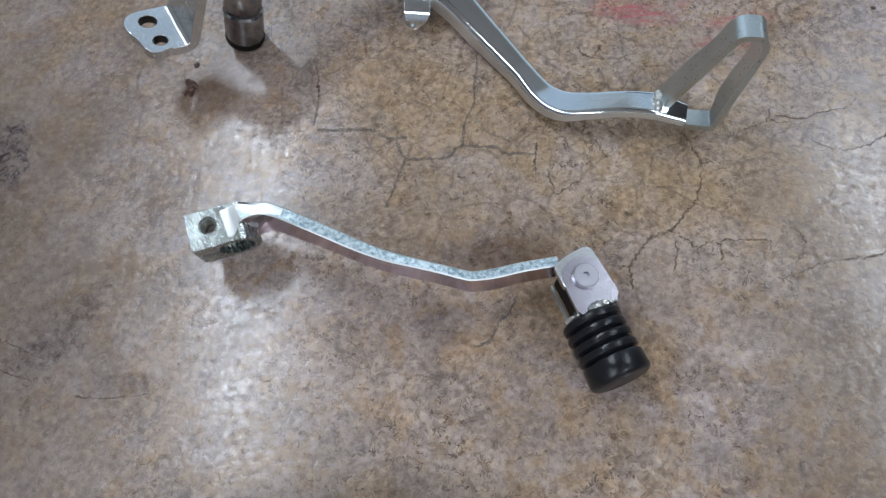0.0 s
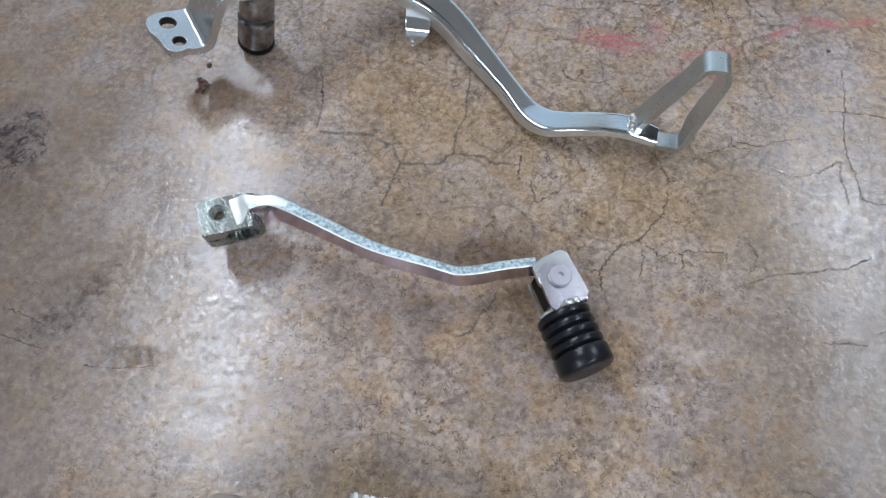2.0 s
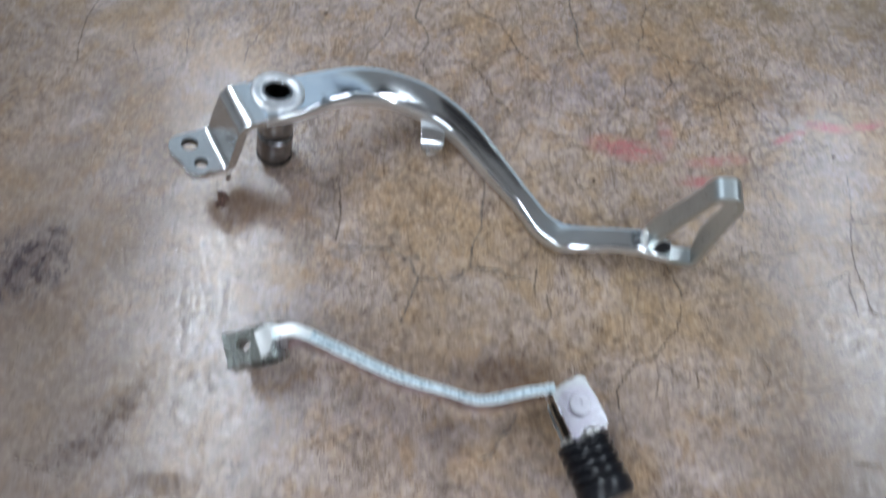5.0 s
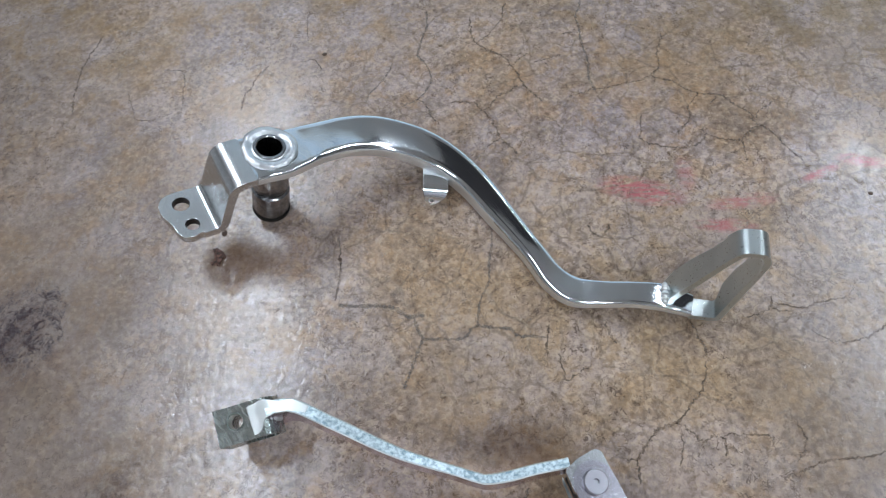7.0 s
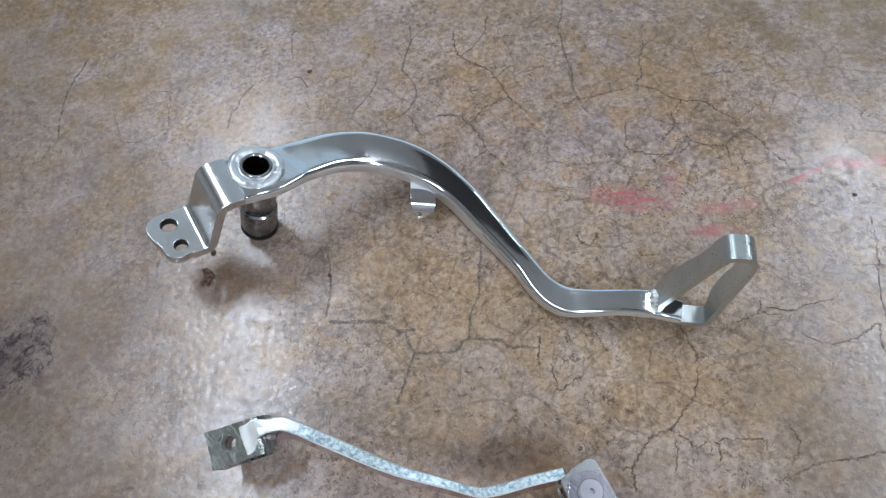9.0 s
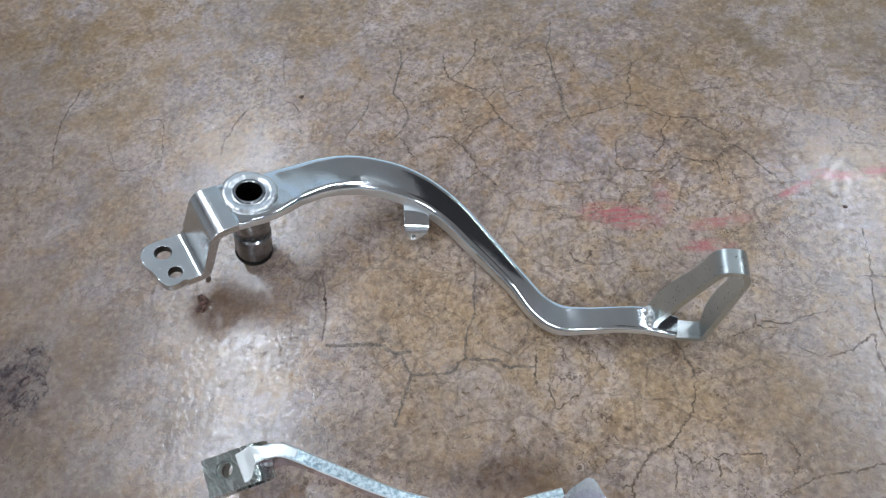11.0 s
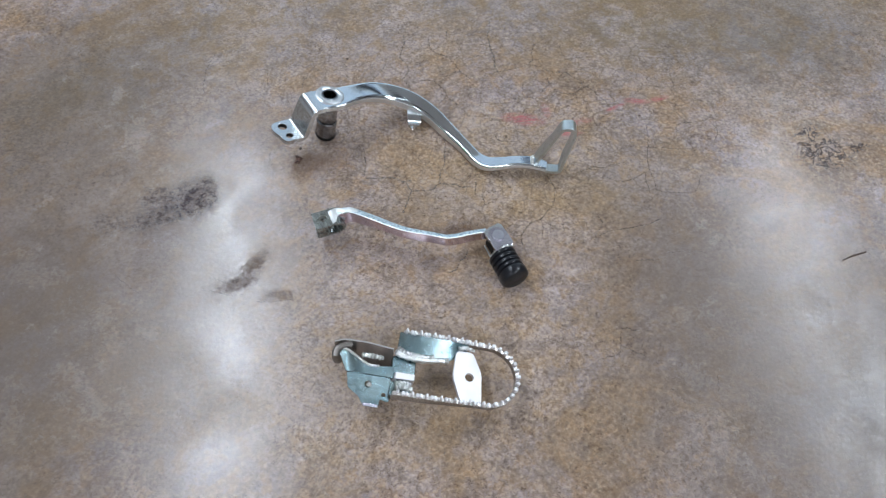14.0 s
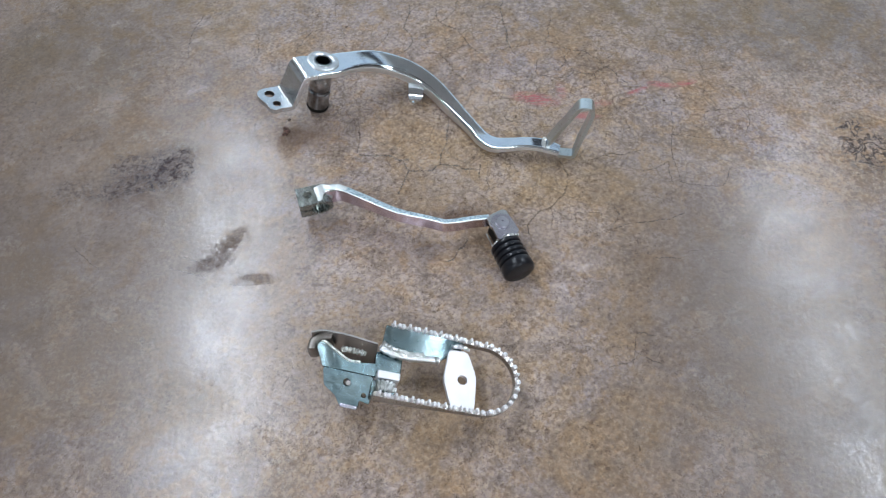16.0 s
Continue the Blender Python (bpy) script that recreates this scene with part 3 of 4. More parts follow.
def brake_pedal():
    th = thing("brake_pedal", (0.11, 0.24, 0.0), "zinc-plated steel motorcycle brake pedal with a looped toe pad", "brake pedal")
    # pressed arm: centre x, y, z of the top face, half width, lean of the face in degrees
    spine = glide([(27.9, 260.7, 48.8, 12.3, 1), (33.9, 263.4, 47.0, 12.2, 1), (41.0, 266.6, 44.4, 11.9, 2), (48, 271.0, 42.0, 11.2, 3), (54.3, 275.0, 39.8, 10.5, 3.5), (66.3, 281.0, 35.6, 10.2, 3.5), (78, 284.0, 31.3, 10.0, 3.5),
                   (90, 283.8, 27.0, 9.3, 3), (102, 280.9, 22.8, 8.6, 2.4), (113, 274.9, 18.9, 7.7, 1.8), (124, 264.7, 15.2, 7.0, 0.8), (134, 251.2, 12.0, 6.4, 0), (143, 238.2, 9.9, 5.7, -1), (150, 227.6, 8.7, 5.4, -2),
                   (157, 215.3, 8.7, 5.8, -3), (165, 207.6, 10.4, 6.4, -4), (176, 204.5, 12.9, 5.8, -5), (188, 202.8, 14.8, 5.6, -6), (200, 201.2, 14.0, 6.1, -7), (207, 199.2, 12.4, 5.6, -6), (213.5, 197.2, 10.6, 5.0, -6)], 6)
    skirt_x, skirt_d = (27, 60, 90, 113, 134, 146, 158, 170, 214), (4.2, 5.6, 7.2, 9.6, 9.8, 8.2, 6.6, 5.0, 4.0)
    rings = []
    for i, (x, y, z, hw, lean) in enumerate(spine):
        a, b = spine[max(i - 1, 0)], spine[min(i + 1, len(spine) - 1)]
        t = Vector((b[0] - a[0], b[1] - a[1], b[2] - a[2])).normalized()
        if i == 0:
            t = Vector((0.854, 0.445, -0.272)).normalized()
        s = Vector((-t.y, t.x, 0)).normalized()
        s = (s * math.cos(radians(lean)) + Vector((0, 0, math.sin(radians(lean))))).normalized()
        up = t.cross(s).normalized()
        mid = ease(x, 44, 62) * (1 - ease(x, 150, 162))
        r = 1.4 + 1.5 * mid
        deep = float(np.interp(x, skirt_x, skirt_d))
        sec = []
        for k in range(6):
            g = math.pi / 2 * k / 5
            sec.append((hw - r + r * math.cos(g), -r + r * math.sin(g)))
        for k in (0.85, 0.45, 0.0, -0.45, -0.85):
            sec.append(((hw - r) * k, -0.1 * mid * (1 - k * k)))
        for k in range(6):
            g = math.pi / 2 + math.pi / 2 * k / 5
            sec.append((-hw + r + r * math.cos(g), -r + r * math.sin(g)))
        sec += [(-hw - 0.1, -deep + 0.8), (-hw + 0.7, -deep), (hw - 0.7, -deep), (hw + 0.1, -deep + 0.8)]
        rings.append([(Vector((x, y, z)) + s * v + up * n) * MM for v, n in sec])
    bm = bmesh.new()
    loft(bm, rings)
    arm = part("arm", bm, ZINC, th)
    # sides facing outwards are lightened in colour to look better lit
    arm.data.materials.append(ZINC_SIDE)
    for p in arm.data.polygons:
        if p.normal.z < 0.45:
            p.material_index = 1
    bm = bmesh.new()
    lathe(bm, [(6.8, 4), (6.8, -12)], PM, 40)
    cut(arm, bm)
    # folded bracket: the crest, the riser and the lug plate with two holes
    out, along = Vector((-0.674, -0.739, 0)), Vector((0.739, -0.674, 0))
    base = Vector((-9, -13.5, 0))
    spot_at = lambda a, n: PM @ (base + out * a + Vector((0, 0, n)))
    line = rounded([spot_at(-5.1, -2.1), spot_at(5.0, -2.1), spot_at(11.2, -29.3), spot_at(20, -29.3)], 7.2 * MM, 14)
    bm = bmesh.new()
    ribbon(bm, line, PM.to_3x3() @ along, lambda s: -0.0123 - 0.0022 * ease(s, 0.009, 0.034), lambda s: 0.0123 - 0.0012 * ease(s, 0.009, 0.034), 4.2 * MM)
    part("riser", bm, ZINC_LUG, th, bevel=0.0003)
    lug = rounded([(15, -17.4), (25.3, -17.4), (30.0, -16.2), (32.6, -11.7), (32.0, -6.0), (29.6, -1.3), (29.4, 3.6), (27.0, 7.7), (23.0, 8.4), (19.8, 7.2), (15, 8.2)], 3.4, 4, closed=True)
    frame_m = PM @ Matrix(((out.x, along.x, 0, base.x), (out.y, along.y, 0, base.y), (0, 0, 1, -27.2), (0, 0, 0, 1))) @ Matrix.Translation((1.2, 2.85, 0))
    bm = bmesh.new()
    plate(bm, [tuple(p) for p in lug], [(22.8, -10.3, 3.8), (21.8, 1.9, 3.1)], 4.2, frame_m)
    part("lug_plate", bm, ZINC_LUG, th, bevel=0.0009)
    # dark liner rings paint the shade inside the two holes
    for x, y, r in ((22.8, -10.3, 3.8), (21.8, 1.9, 3.1)):
        bm = bmesh.new()
        lathe(bm, [(r - 0.22, -0.5), (r + 0.05, -0.5), (r + 0.05, -3.9), (r - 0.22, -3.9)], frame_m @ Matrix.Translation((x, y, 0)), 28, closed=True)
        part("lug_hole_shade", bm, HOLE_SHADE, th, "dark ring standing in for the shade inside a round hole")
    # pivot tube with its collar and weld
    bm = bmesh.new()
    lathe(bm, [(5.5, 0.6), (5.9, 1.0), (6.7, 1.0), (7.1, 0.6), (7.1, -8), (7.6, -9), (8.3, -10), (8.3, -25), (7.7, -25.6), (7.7, -27), (8.7, -27.8), (8.7, -43.4), (8.0, -44.8), (5.6, -44.8)], PM, 48, closed=True)
    part("pivot_tube", bm, BARE_STEEL, th, "greasy bare steel pivot tube")
    bm = bmesh.new()
    lathe(bm, [(8.6, -41.6), (8.86, -41.8), (8.86, -43.5), (8.2, -45.0), (5.7, -45.0), (5.7, -44.4), (8.0, -44.4)], PM, 48, closed=True)
    part("grease_ring", bm, GREASE_AND_SHADE, th, "black grease round the lower rim")
    bm = bmesh.new()
    rings = []
    for k in range(120):
        g = 2 * math.pi * k / 120
        wob = 0.10 * math.sin(23 * g + 2 * math.sin(5 * g)) + 0.22 * math.sin(7 * g + 2 * math.sin(2 * g)) + 0.40 * math.sin(3 * g)
        rings.append([PM @ Vector((q * math.cos(g), q * math.sin(g), h)) for q, h in ((6.6, 0.3), (7.1, 0.3), (7.7, 0.0 + 0.15 * wob), (8.8, 0.55 + 0.4 * wob), (9.9, 0.95 + 0.5 * wob), (11.2 + 0.5 * wob, 0.65 + 0.4 * wob), (12.2 + 0.6 * wob, -0.05), (12.2, -1), (6.6, -1))])
    loft(bm, rings, closed=True)
    part("weld_collar", bm, ZINC_WELD, th, "bright weld collar round the pivot hole")
    # black cup down the tube, standing in for the shade in the hole
    bm = bmesh.new()
    lathe(bm, [(5.55, -1.2), (5.85, -1.2), (5.85, -30), (0.01, -30), (0.01, -29), (5.55, -29)], PM, 40, closed=True)
    part("bore", bm, GREASE_AND_SHADE, th, "black bore, its shade put into the colour")
    # spring tab below the arm
    bm = bmesh.new()
    line = glide([(0.1060, 0.2590, 0.0030), (0.1060, 0.2594, 0.0054), (0.1060, 0.2604, 0.0086), (0.1060, 0.2628, 0.0113), (0.1062, 0.2680, 0.0122), (0.1064, 0.2760, 0.0126)], 6)
    ribbon(bm, line, (0.985, -0.17, 0), lambda s: (-3.4 - 2.6 * ease(s, 0, 0.0035)) * MM, lambda s: (-1.4 + 7.6 * math.sin(min(s / 0.0095, 1) * math.pi / 2)) * MM, 2.0 * MM)
    tab = part("spring_tab", bm, ZINC, th, bevel=0.0004)
    bm = bmesh.new()
    lathe(bm, [(1.35, 6), (1.35, -6)], Matrix.Translation((0.1034, 0.2601, 0.0064)) @ Matrix.Rotation(radians(75), 4, "X") @ Matrix.Diagonal((MM, MM, MM, 1)), 24)
    cut(tab, bm)
    # looped toe pad of bent strip
    path = rounded([(203.0, 198.6, 9.6), (221.6, 201.6, 42.4), (224.6, 201.6, 47.6), (232.0, 199.6, 48.6), (234.2, 198.6, 43.4), (223.2, 190.6, 6.8), (212.0, 192.6, 7.4)], 2.6, 6)
    line = []
    for p, q in zip(path, path[1:]):
        for k in range(6):
            line.append(Vector(p + (q - p) * k / 6) * MM)
    line.append(Vector(path[-1]) * MM)
    bm = bmesh.new()

    def teeth(s):
        step = (s / MM - 2) % 7.0
        on = 1 - ease(s / MM, 36, 39) * (1 - ease(s / MM, 54, 57))
        return (11.6 + on * (1.6 * ease(step, 0, 1.0) * (1 - ease(step, 4.0, 5.0)) - 0.9)) * MM
    ribbon(bm, line, (0.20, 0.97, -0.12), 0.0, lambda s: teeth(s) if s < 0.090 else 0.0085, 2.6 * MM)
    part("toe_pad", bm, ZINC_PAD, th, "looped serrated toe pad strip", bevel=0.0005)
    bm = bmesh.new()
    bead(bm, [Vector(p) * MM for p in ((201.0, 196.6, 13.2), (201.6, 201, 14.4), (202.6, 206, 14.0))], 1.9 * MM, 3)
    bead(bm, [Vector(p) * MM for p in ((204, 196.0, 11.6), (208, 194.6, 10.8), (213, 193.4, 9.8))], 1.1 * MM, 4)
    part("weld_bead", bm, ZINC_BRIGHT, th, "bright uneven weld bead")
    return th


brake_pedal()


# ---- gear shift lever ----
def shift_lever():
    th = thing("shift_lever", (0.09, 0.135, 0.0), "zinc-plated gear shift lever with a folding black rubber toe", "shift lever")
    # bar standing on edge: top centre line x y z, half width
    top = glide([(37.5, 157.2, 28.9, 2.9), (42, 158.8, 28.8, 2.8), (47, 158.7, 28.6, 2.7), (52, 157.0, 28.4, 2.6), (60, 153.0, 27.6, 2.5), (70, 148.2, 25.9, 2.5), (80, 143.3, 24.0, 2.4), (90, 138.8, 23.0, 2.2), (100, 135.2, 23.0, 2.0),
                 (110, 131.8, 23.2, 1.9), (118, 129.0, 22.9, 1.95), (122, 128.3, 22.4, 2.0), (130, 129.3, 21.1, 2.1), (140, 131.5, 19.6, 2.1), (153, 133.6, 17.6, 2.1)], 5)
    rings = []
    for i, (x, y, z, hw) in enumerate(top):
        a, b = top[max(i - 1, 0)], top[min(i + 1, len(top) - 1)]
        t = Vector((b[0] - a[0], b[1] - a[1], 0)).normalized()
        s = Vector((-t.y, t.x, -0.12))
        deep = 10.8 + 2.2 * (1 - ease(x, 50, 78)) + 2.5 * (1 - ease(x, 38, 50)) - 1.0 * ease(x, 120, 150)
        lean = Vector((0.02, -0.06, -1)).normalized()
        rings.append([(Vector((x, y, z)) + s * v + lean * d) * MM for v, d in
                      ((hw - 0.5, 0), (-hw + 0.5, 0), (-hw, 0.5), (-hw, deep - 0.7), (-hw + 0.7, deep), (hw - 0.7, deep), (hw, deep - 0.7), (hw, 0.5))])
    bm = bmesh.new()
    loft(bm, rings)
    bar = part("arm", bm, ZINC_PINK, th)
    bar.data.materials.append(ZINC_TOP)
    # rims between top and sides are lightened, a painted edge highlight
    bar.data.materials.append(ZINC_LIGHTENED)
    for p in bar.data.polygons:
        p.use_smooth = False
        if p.normal.z > 0.4:
            p.material_index = 1 if p.normal.z > 0.88 else 2
    # split clamp with its splined bore: u to the bar, v up, w to the front
    ax = Vector((0.236, -0.950, -0.195)).normalized()
    side = Vector((0.99, 0.138, -0.065))
    side = (side - ax * side.dot(ax)).normalized()
    up = ax.cross(side) * -1
    if up.z < 0:
        up = -up
    clamp = Matrix((side, up, ax)).transposed().to_4x4()
    clamp.translation = Vector((17.8, 157.2, 30.0))
    cm = Matrix.Diagonal((MM, MM, MM, 1)) @ clamp
    middle = (14.2, -8.7)
    outline = [(-0.5, 0), (13.0, 0)]
    for k in range(15):
        g = radians(80) - radians(170) * k / 14
        outline.append((middle[0] + 9.3 * math.cos(g), middle[1] + 9.3 * math.sin(g) - (0.5 if k == 0 else 0)))
    outline += [(2.0, -18.0), (-0.4, -16.2)]
    bm = bmesh.new()
    plate(bm, outline, [], 14.4, cm @ Matrix.Translation((0, 0, 14.2)))
    body = part("clamp", bm, ZINC_CLAMP, th, "split clamp with a splined hole", smooth=False)
    bm = bmesh.new()
    teeth_ring = [(middle[0] + (6.6 + (0.35 if k % 2 else -0.25)) * math.cos(k * math.pi / 24), middle[1] + (6.6 + (0.35 if k % 2 else -0.25)) * math.sin(k * math.pi / 24)) for k in range(48)]
    loft(bm, [[cm @ Vector((x, y, w)) for x, y in teeth_ring] for w in (-3, 18)])
    cut(body, bm)
    bm = bmesh.new()
    box(bm, (-3, -9.4, -3), (9.5, -8.2, 18), cm)
    cut(body, bm)
    hole = cm @ Matrix.Translation((7.1, 0, 5.9)) @ Matrix.Rotation(radians(-90), 4, "X")
    bm = bmesh.new()
    lathe(bm, [(3.4, 1.0), (3.4, 0.0), (2.9, -0.6), (2.9, -24)], hole, 32)
    cut(body, bm)
    mod = body.modifiers.new("bevel", "BEVEL")
    mod.width, mod.segments, mod.limit_method, mod.angle_limit = 0.0006, 2, "ANGLE", radians(50)
    # liner in bright zinc, painting light onto the hole's threads
    bm = bmesh.new()
    lathe(bm, [(2.78, -0.8), (2.93, -0.6), (2.93, -6.3), (2.78, -6.3)], hole, 32, closed=True)
    part("bolt_hole", bm, ZINC_BRIGHT, th, "threaded wall of the bolt hole, lightened as if lit")
    bm = bmesh.new()
    bead(bm, [cm @ Vector(p) for p in ((15.5, -0.6, 12.6), (17.5, -1.6, 10.2), (20.0, -2.6, 8.2), (22.0, -3.4, 7.0))], 1.5 * MM, 8, 12, 0.5)
    bead(bm, [cm @ Vector(p) for p in ((18.0, -3.0, 9.0), (21.5, -4.5, 8.5), (23.5, -6.5, 8.5))], 2.2 * MM, 9, 12, 0.3)
    part("weld_bead", bm, ZINC_WELD, th, "bright uneven weld bead")
    # smooth welded neck between clamp and bar
    rings = []
    for a, b in (((12.0, 0.35, 1.6), (13.0, 0.35, 13.3)), ((15.0, 0.65, 1.2), (16.4, 0.55, 12.0)), ((18.6, 0.5, 0.4), (19.2, 0.1, 7.4))):
        rings.append((clamp @ Vector(a), clamp @ Vector(b)))
    rings += [(Vector((42.5, 160.9, 28.7)), Vector((42.0, 155.6, 29.0))), (Vector((48.0, 161.2, 28.75)), Vector((47.4, 156.0, 28.8))), (Vector((54.5, 158.2, 28.2)), Vector((53.2, 154.4, 28.3)))]
    rings = [[a, a * 0.5 + b * 0.5 + Vector((0, 0, 0.25)), b, b + Vector((0, 0.3, -3)), a + Vector((0, -0.3, -3))] for a, b in rings]
    fine = [glide([r[k] for r in rings], 5) for k in range(5)]
    bm = bmesh.new()
    loft(bm, [[Vector(fine[k][i]) * MM for k in range(5)] for i in range(len(fine[0]))])
    part("neck", bm, ZINC_LIGHTENED, th, "smooth bright welded neck", bevel=0.0008)
    # folding toe: a clevis with a riveted pivot
    toe = Vector((0.322, -0.947, 0))
    across = Vector((0.947, 0.322, 0))
    tm = Matrix(((across.x, toe.x, 0, 0.1613), (across.y, toe.y, 0, 0.1255), (0, 0, 1, 0.0203), (0, 0, 0, 1))) @ Matrix.Diagonal((MM, MM, MM, 1)) @ Matrix.Rotation(radians(7), 4, "Y")
    skin = rounded([(-8.3, -8.0), (-2.5, -10.2), (5.6, -11.4), (7.8, -9.8), (8.5, 9.6), (-8.4, 12.4), (-8.7, 3.0)], 1.8, 4, closed=True)
    bm = bmesh.new()
    plate(bm, [tuple(p) for p in rounded([(-8.3, -8.0), (-2.5, -10.2), (5.6, -11.4), (7.8, -9.8), (8.3, 0), (-8.5, 1)], 1.2, 4, closed=True)], [], 2.4, tm @ Matrix.Translation((0, 0, -1.0)))
    part("lever_eye", bm, ZINC_LUG, th, "bright flattened end of the lever", bevel=0.0005)
    face = [(8.1 * math.cos(radians(-8 - 164 * k / 24)), 8.1 * math.sin(radians(-8 - 164 * k / 24))) for k in range(25)]
    face += [(-8.4, 4.0), (-8.5, 10.8), (-7.2, 12.6)]
    face += [(-0.6 + 4.6 * math.cos(radians(180 + 180 * k / 10)), 12.0 + 2.3 * math.sin(radians(180 + 180 * k / 10))) for k in range(11)]
    face += [(7.4, 10.6), (8.5, 9.4), (8.3, 3.0)]
    bm = bmesh.new()
    plate(bm, face, [], 1.6, tm)
    part("clevis_top", bm, ZINC_PALE, th, "pale satin clevis plate with a rounded end", bevel=0.0005)
    bm = bmesh.new()
    plate(bm, [tuple(p) for p in skin], [], 1.9, Matrix.Translation((0, 0, -0.0212)) @ tm)
    # lower plate lightened in colour, since its edge mirrors dark
    part("clevis_bottom", bm, ZINC_LIGHTENED, th, bevel=0.0004)
    bm = bmesh.new()
    box(bm, (6.0, -8.0, -19.8), (7.9, 10.5, -1.7), tm)
    box(bm, (-6.6, 9.0, -20), (7.0, 11.6, -0.9), tm)
    part("clevis_back", bm, ZINC, th, bevel=0.0005)
    # black block between the plates, standing in for the gap's shade
    bm = bmesh.new()
    box(bm, (-5.2, -7.6, -18.8), (5.6, 9.6, -2.2), tm)
    part("dark_gap_block", bm, GREASE_AND_SHADE, th, bevel=0.001)
    bm = bmesh.new()
    lathe(bm, [(0.01, 0.7), (1.0, 0.7), (1.15, 1.8), (4.3, 1.8), (4.6, 1.5), (4.6, -0.2), (0.01, -0.2)], tm, 36)
    part("rivet", bm, ZINC_RIVET, th, "flat rivet head with a dimple").data.set_sharp_from_angle(angle=radians(30))
    bm = bmesh.new()
    bead(bm, [tm @ Vector(p) for p in ((-8.6, 11.2, -4.2), (-6.0, 11.2, -2.6), (-2, 11.2, -1.2), (3, 11.0, -1.2), (7.4, 10.4, -2.8))], 1.9 * MM, 11, 10, 0.9)
    bead(bm, [tm @ Vector(p) for p in ((-10.0, 10.8, -10), (-9.2, 11.0, -7), (-7.6, 11.2, -4.5), (-3.5, 11.2, -3))], 1.3 * MM, 12, 10, 0.8)
    part("weld_bead", bm, ZINC_BRIGHT, th)
    # ribbed rubber
    start = Vector((0.1618, 0.1147, 0.0111))
    rm = Matrix(((across.x, 0, toe.x, start.x), (across.y, 0, toe.y, start.y), (0, 1, 0, start.z), (0, 0, 0, 1))) @ Matrix.Diagonal((MM, MM, MM, 1))
    prof = [(0.01, 1.0), (8.4, 1.0), (9.7, 1.6)]
    for k in range(4):
        y = 1.8 + 4.1 * k
        prof += [(9.7, y), (10.9, y + 0.6), (11.2, y + 1.7), (10.9, y + 2.9), (9.5, y + 3.7)]
    prof += [(9.8, 18.2), (11.0, 18.7), (11.3, 19.5), (11.3, 25.0), (10.5, 26.0), (9.5, 26.6), (0.01, 26.7)]
    bm = bmesh.new()
    lathe(bm, prof, rm, 48)
    part("rubber_sleeve", bm, RUBBER, th, "ribbed black rubber toe sleeve")
    return th


shift_lever()


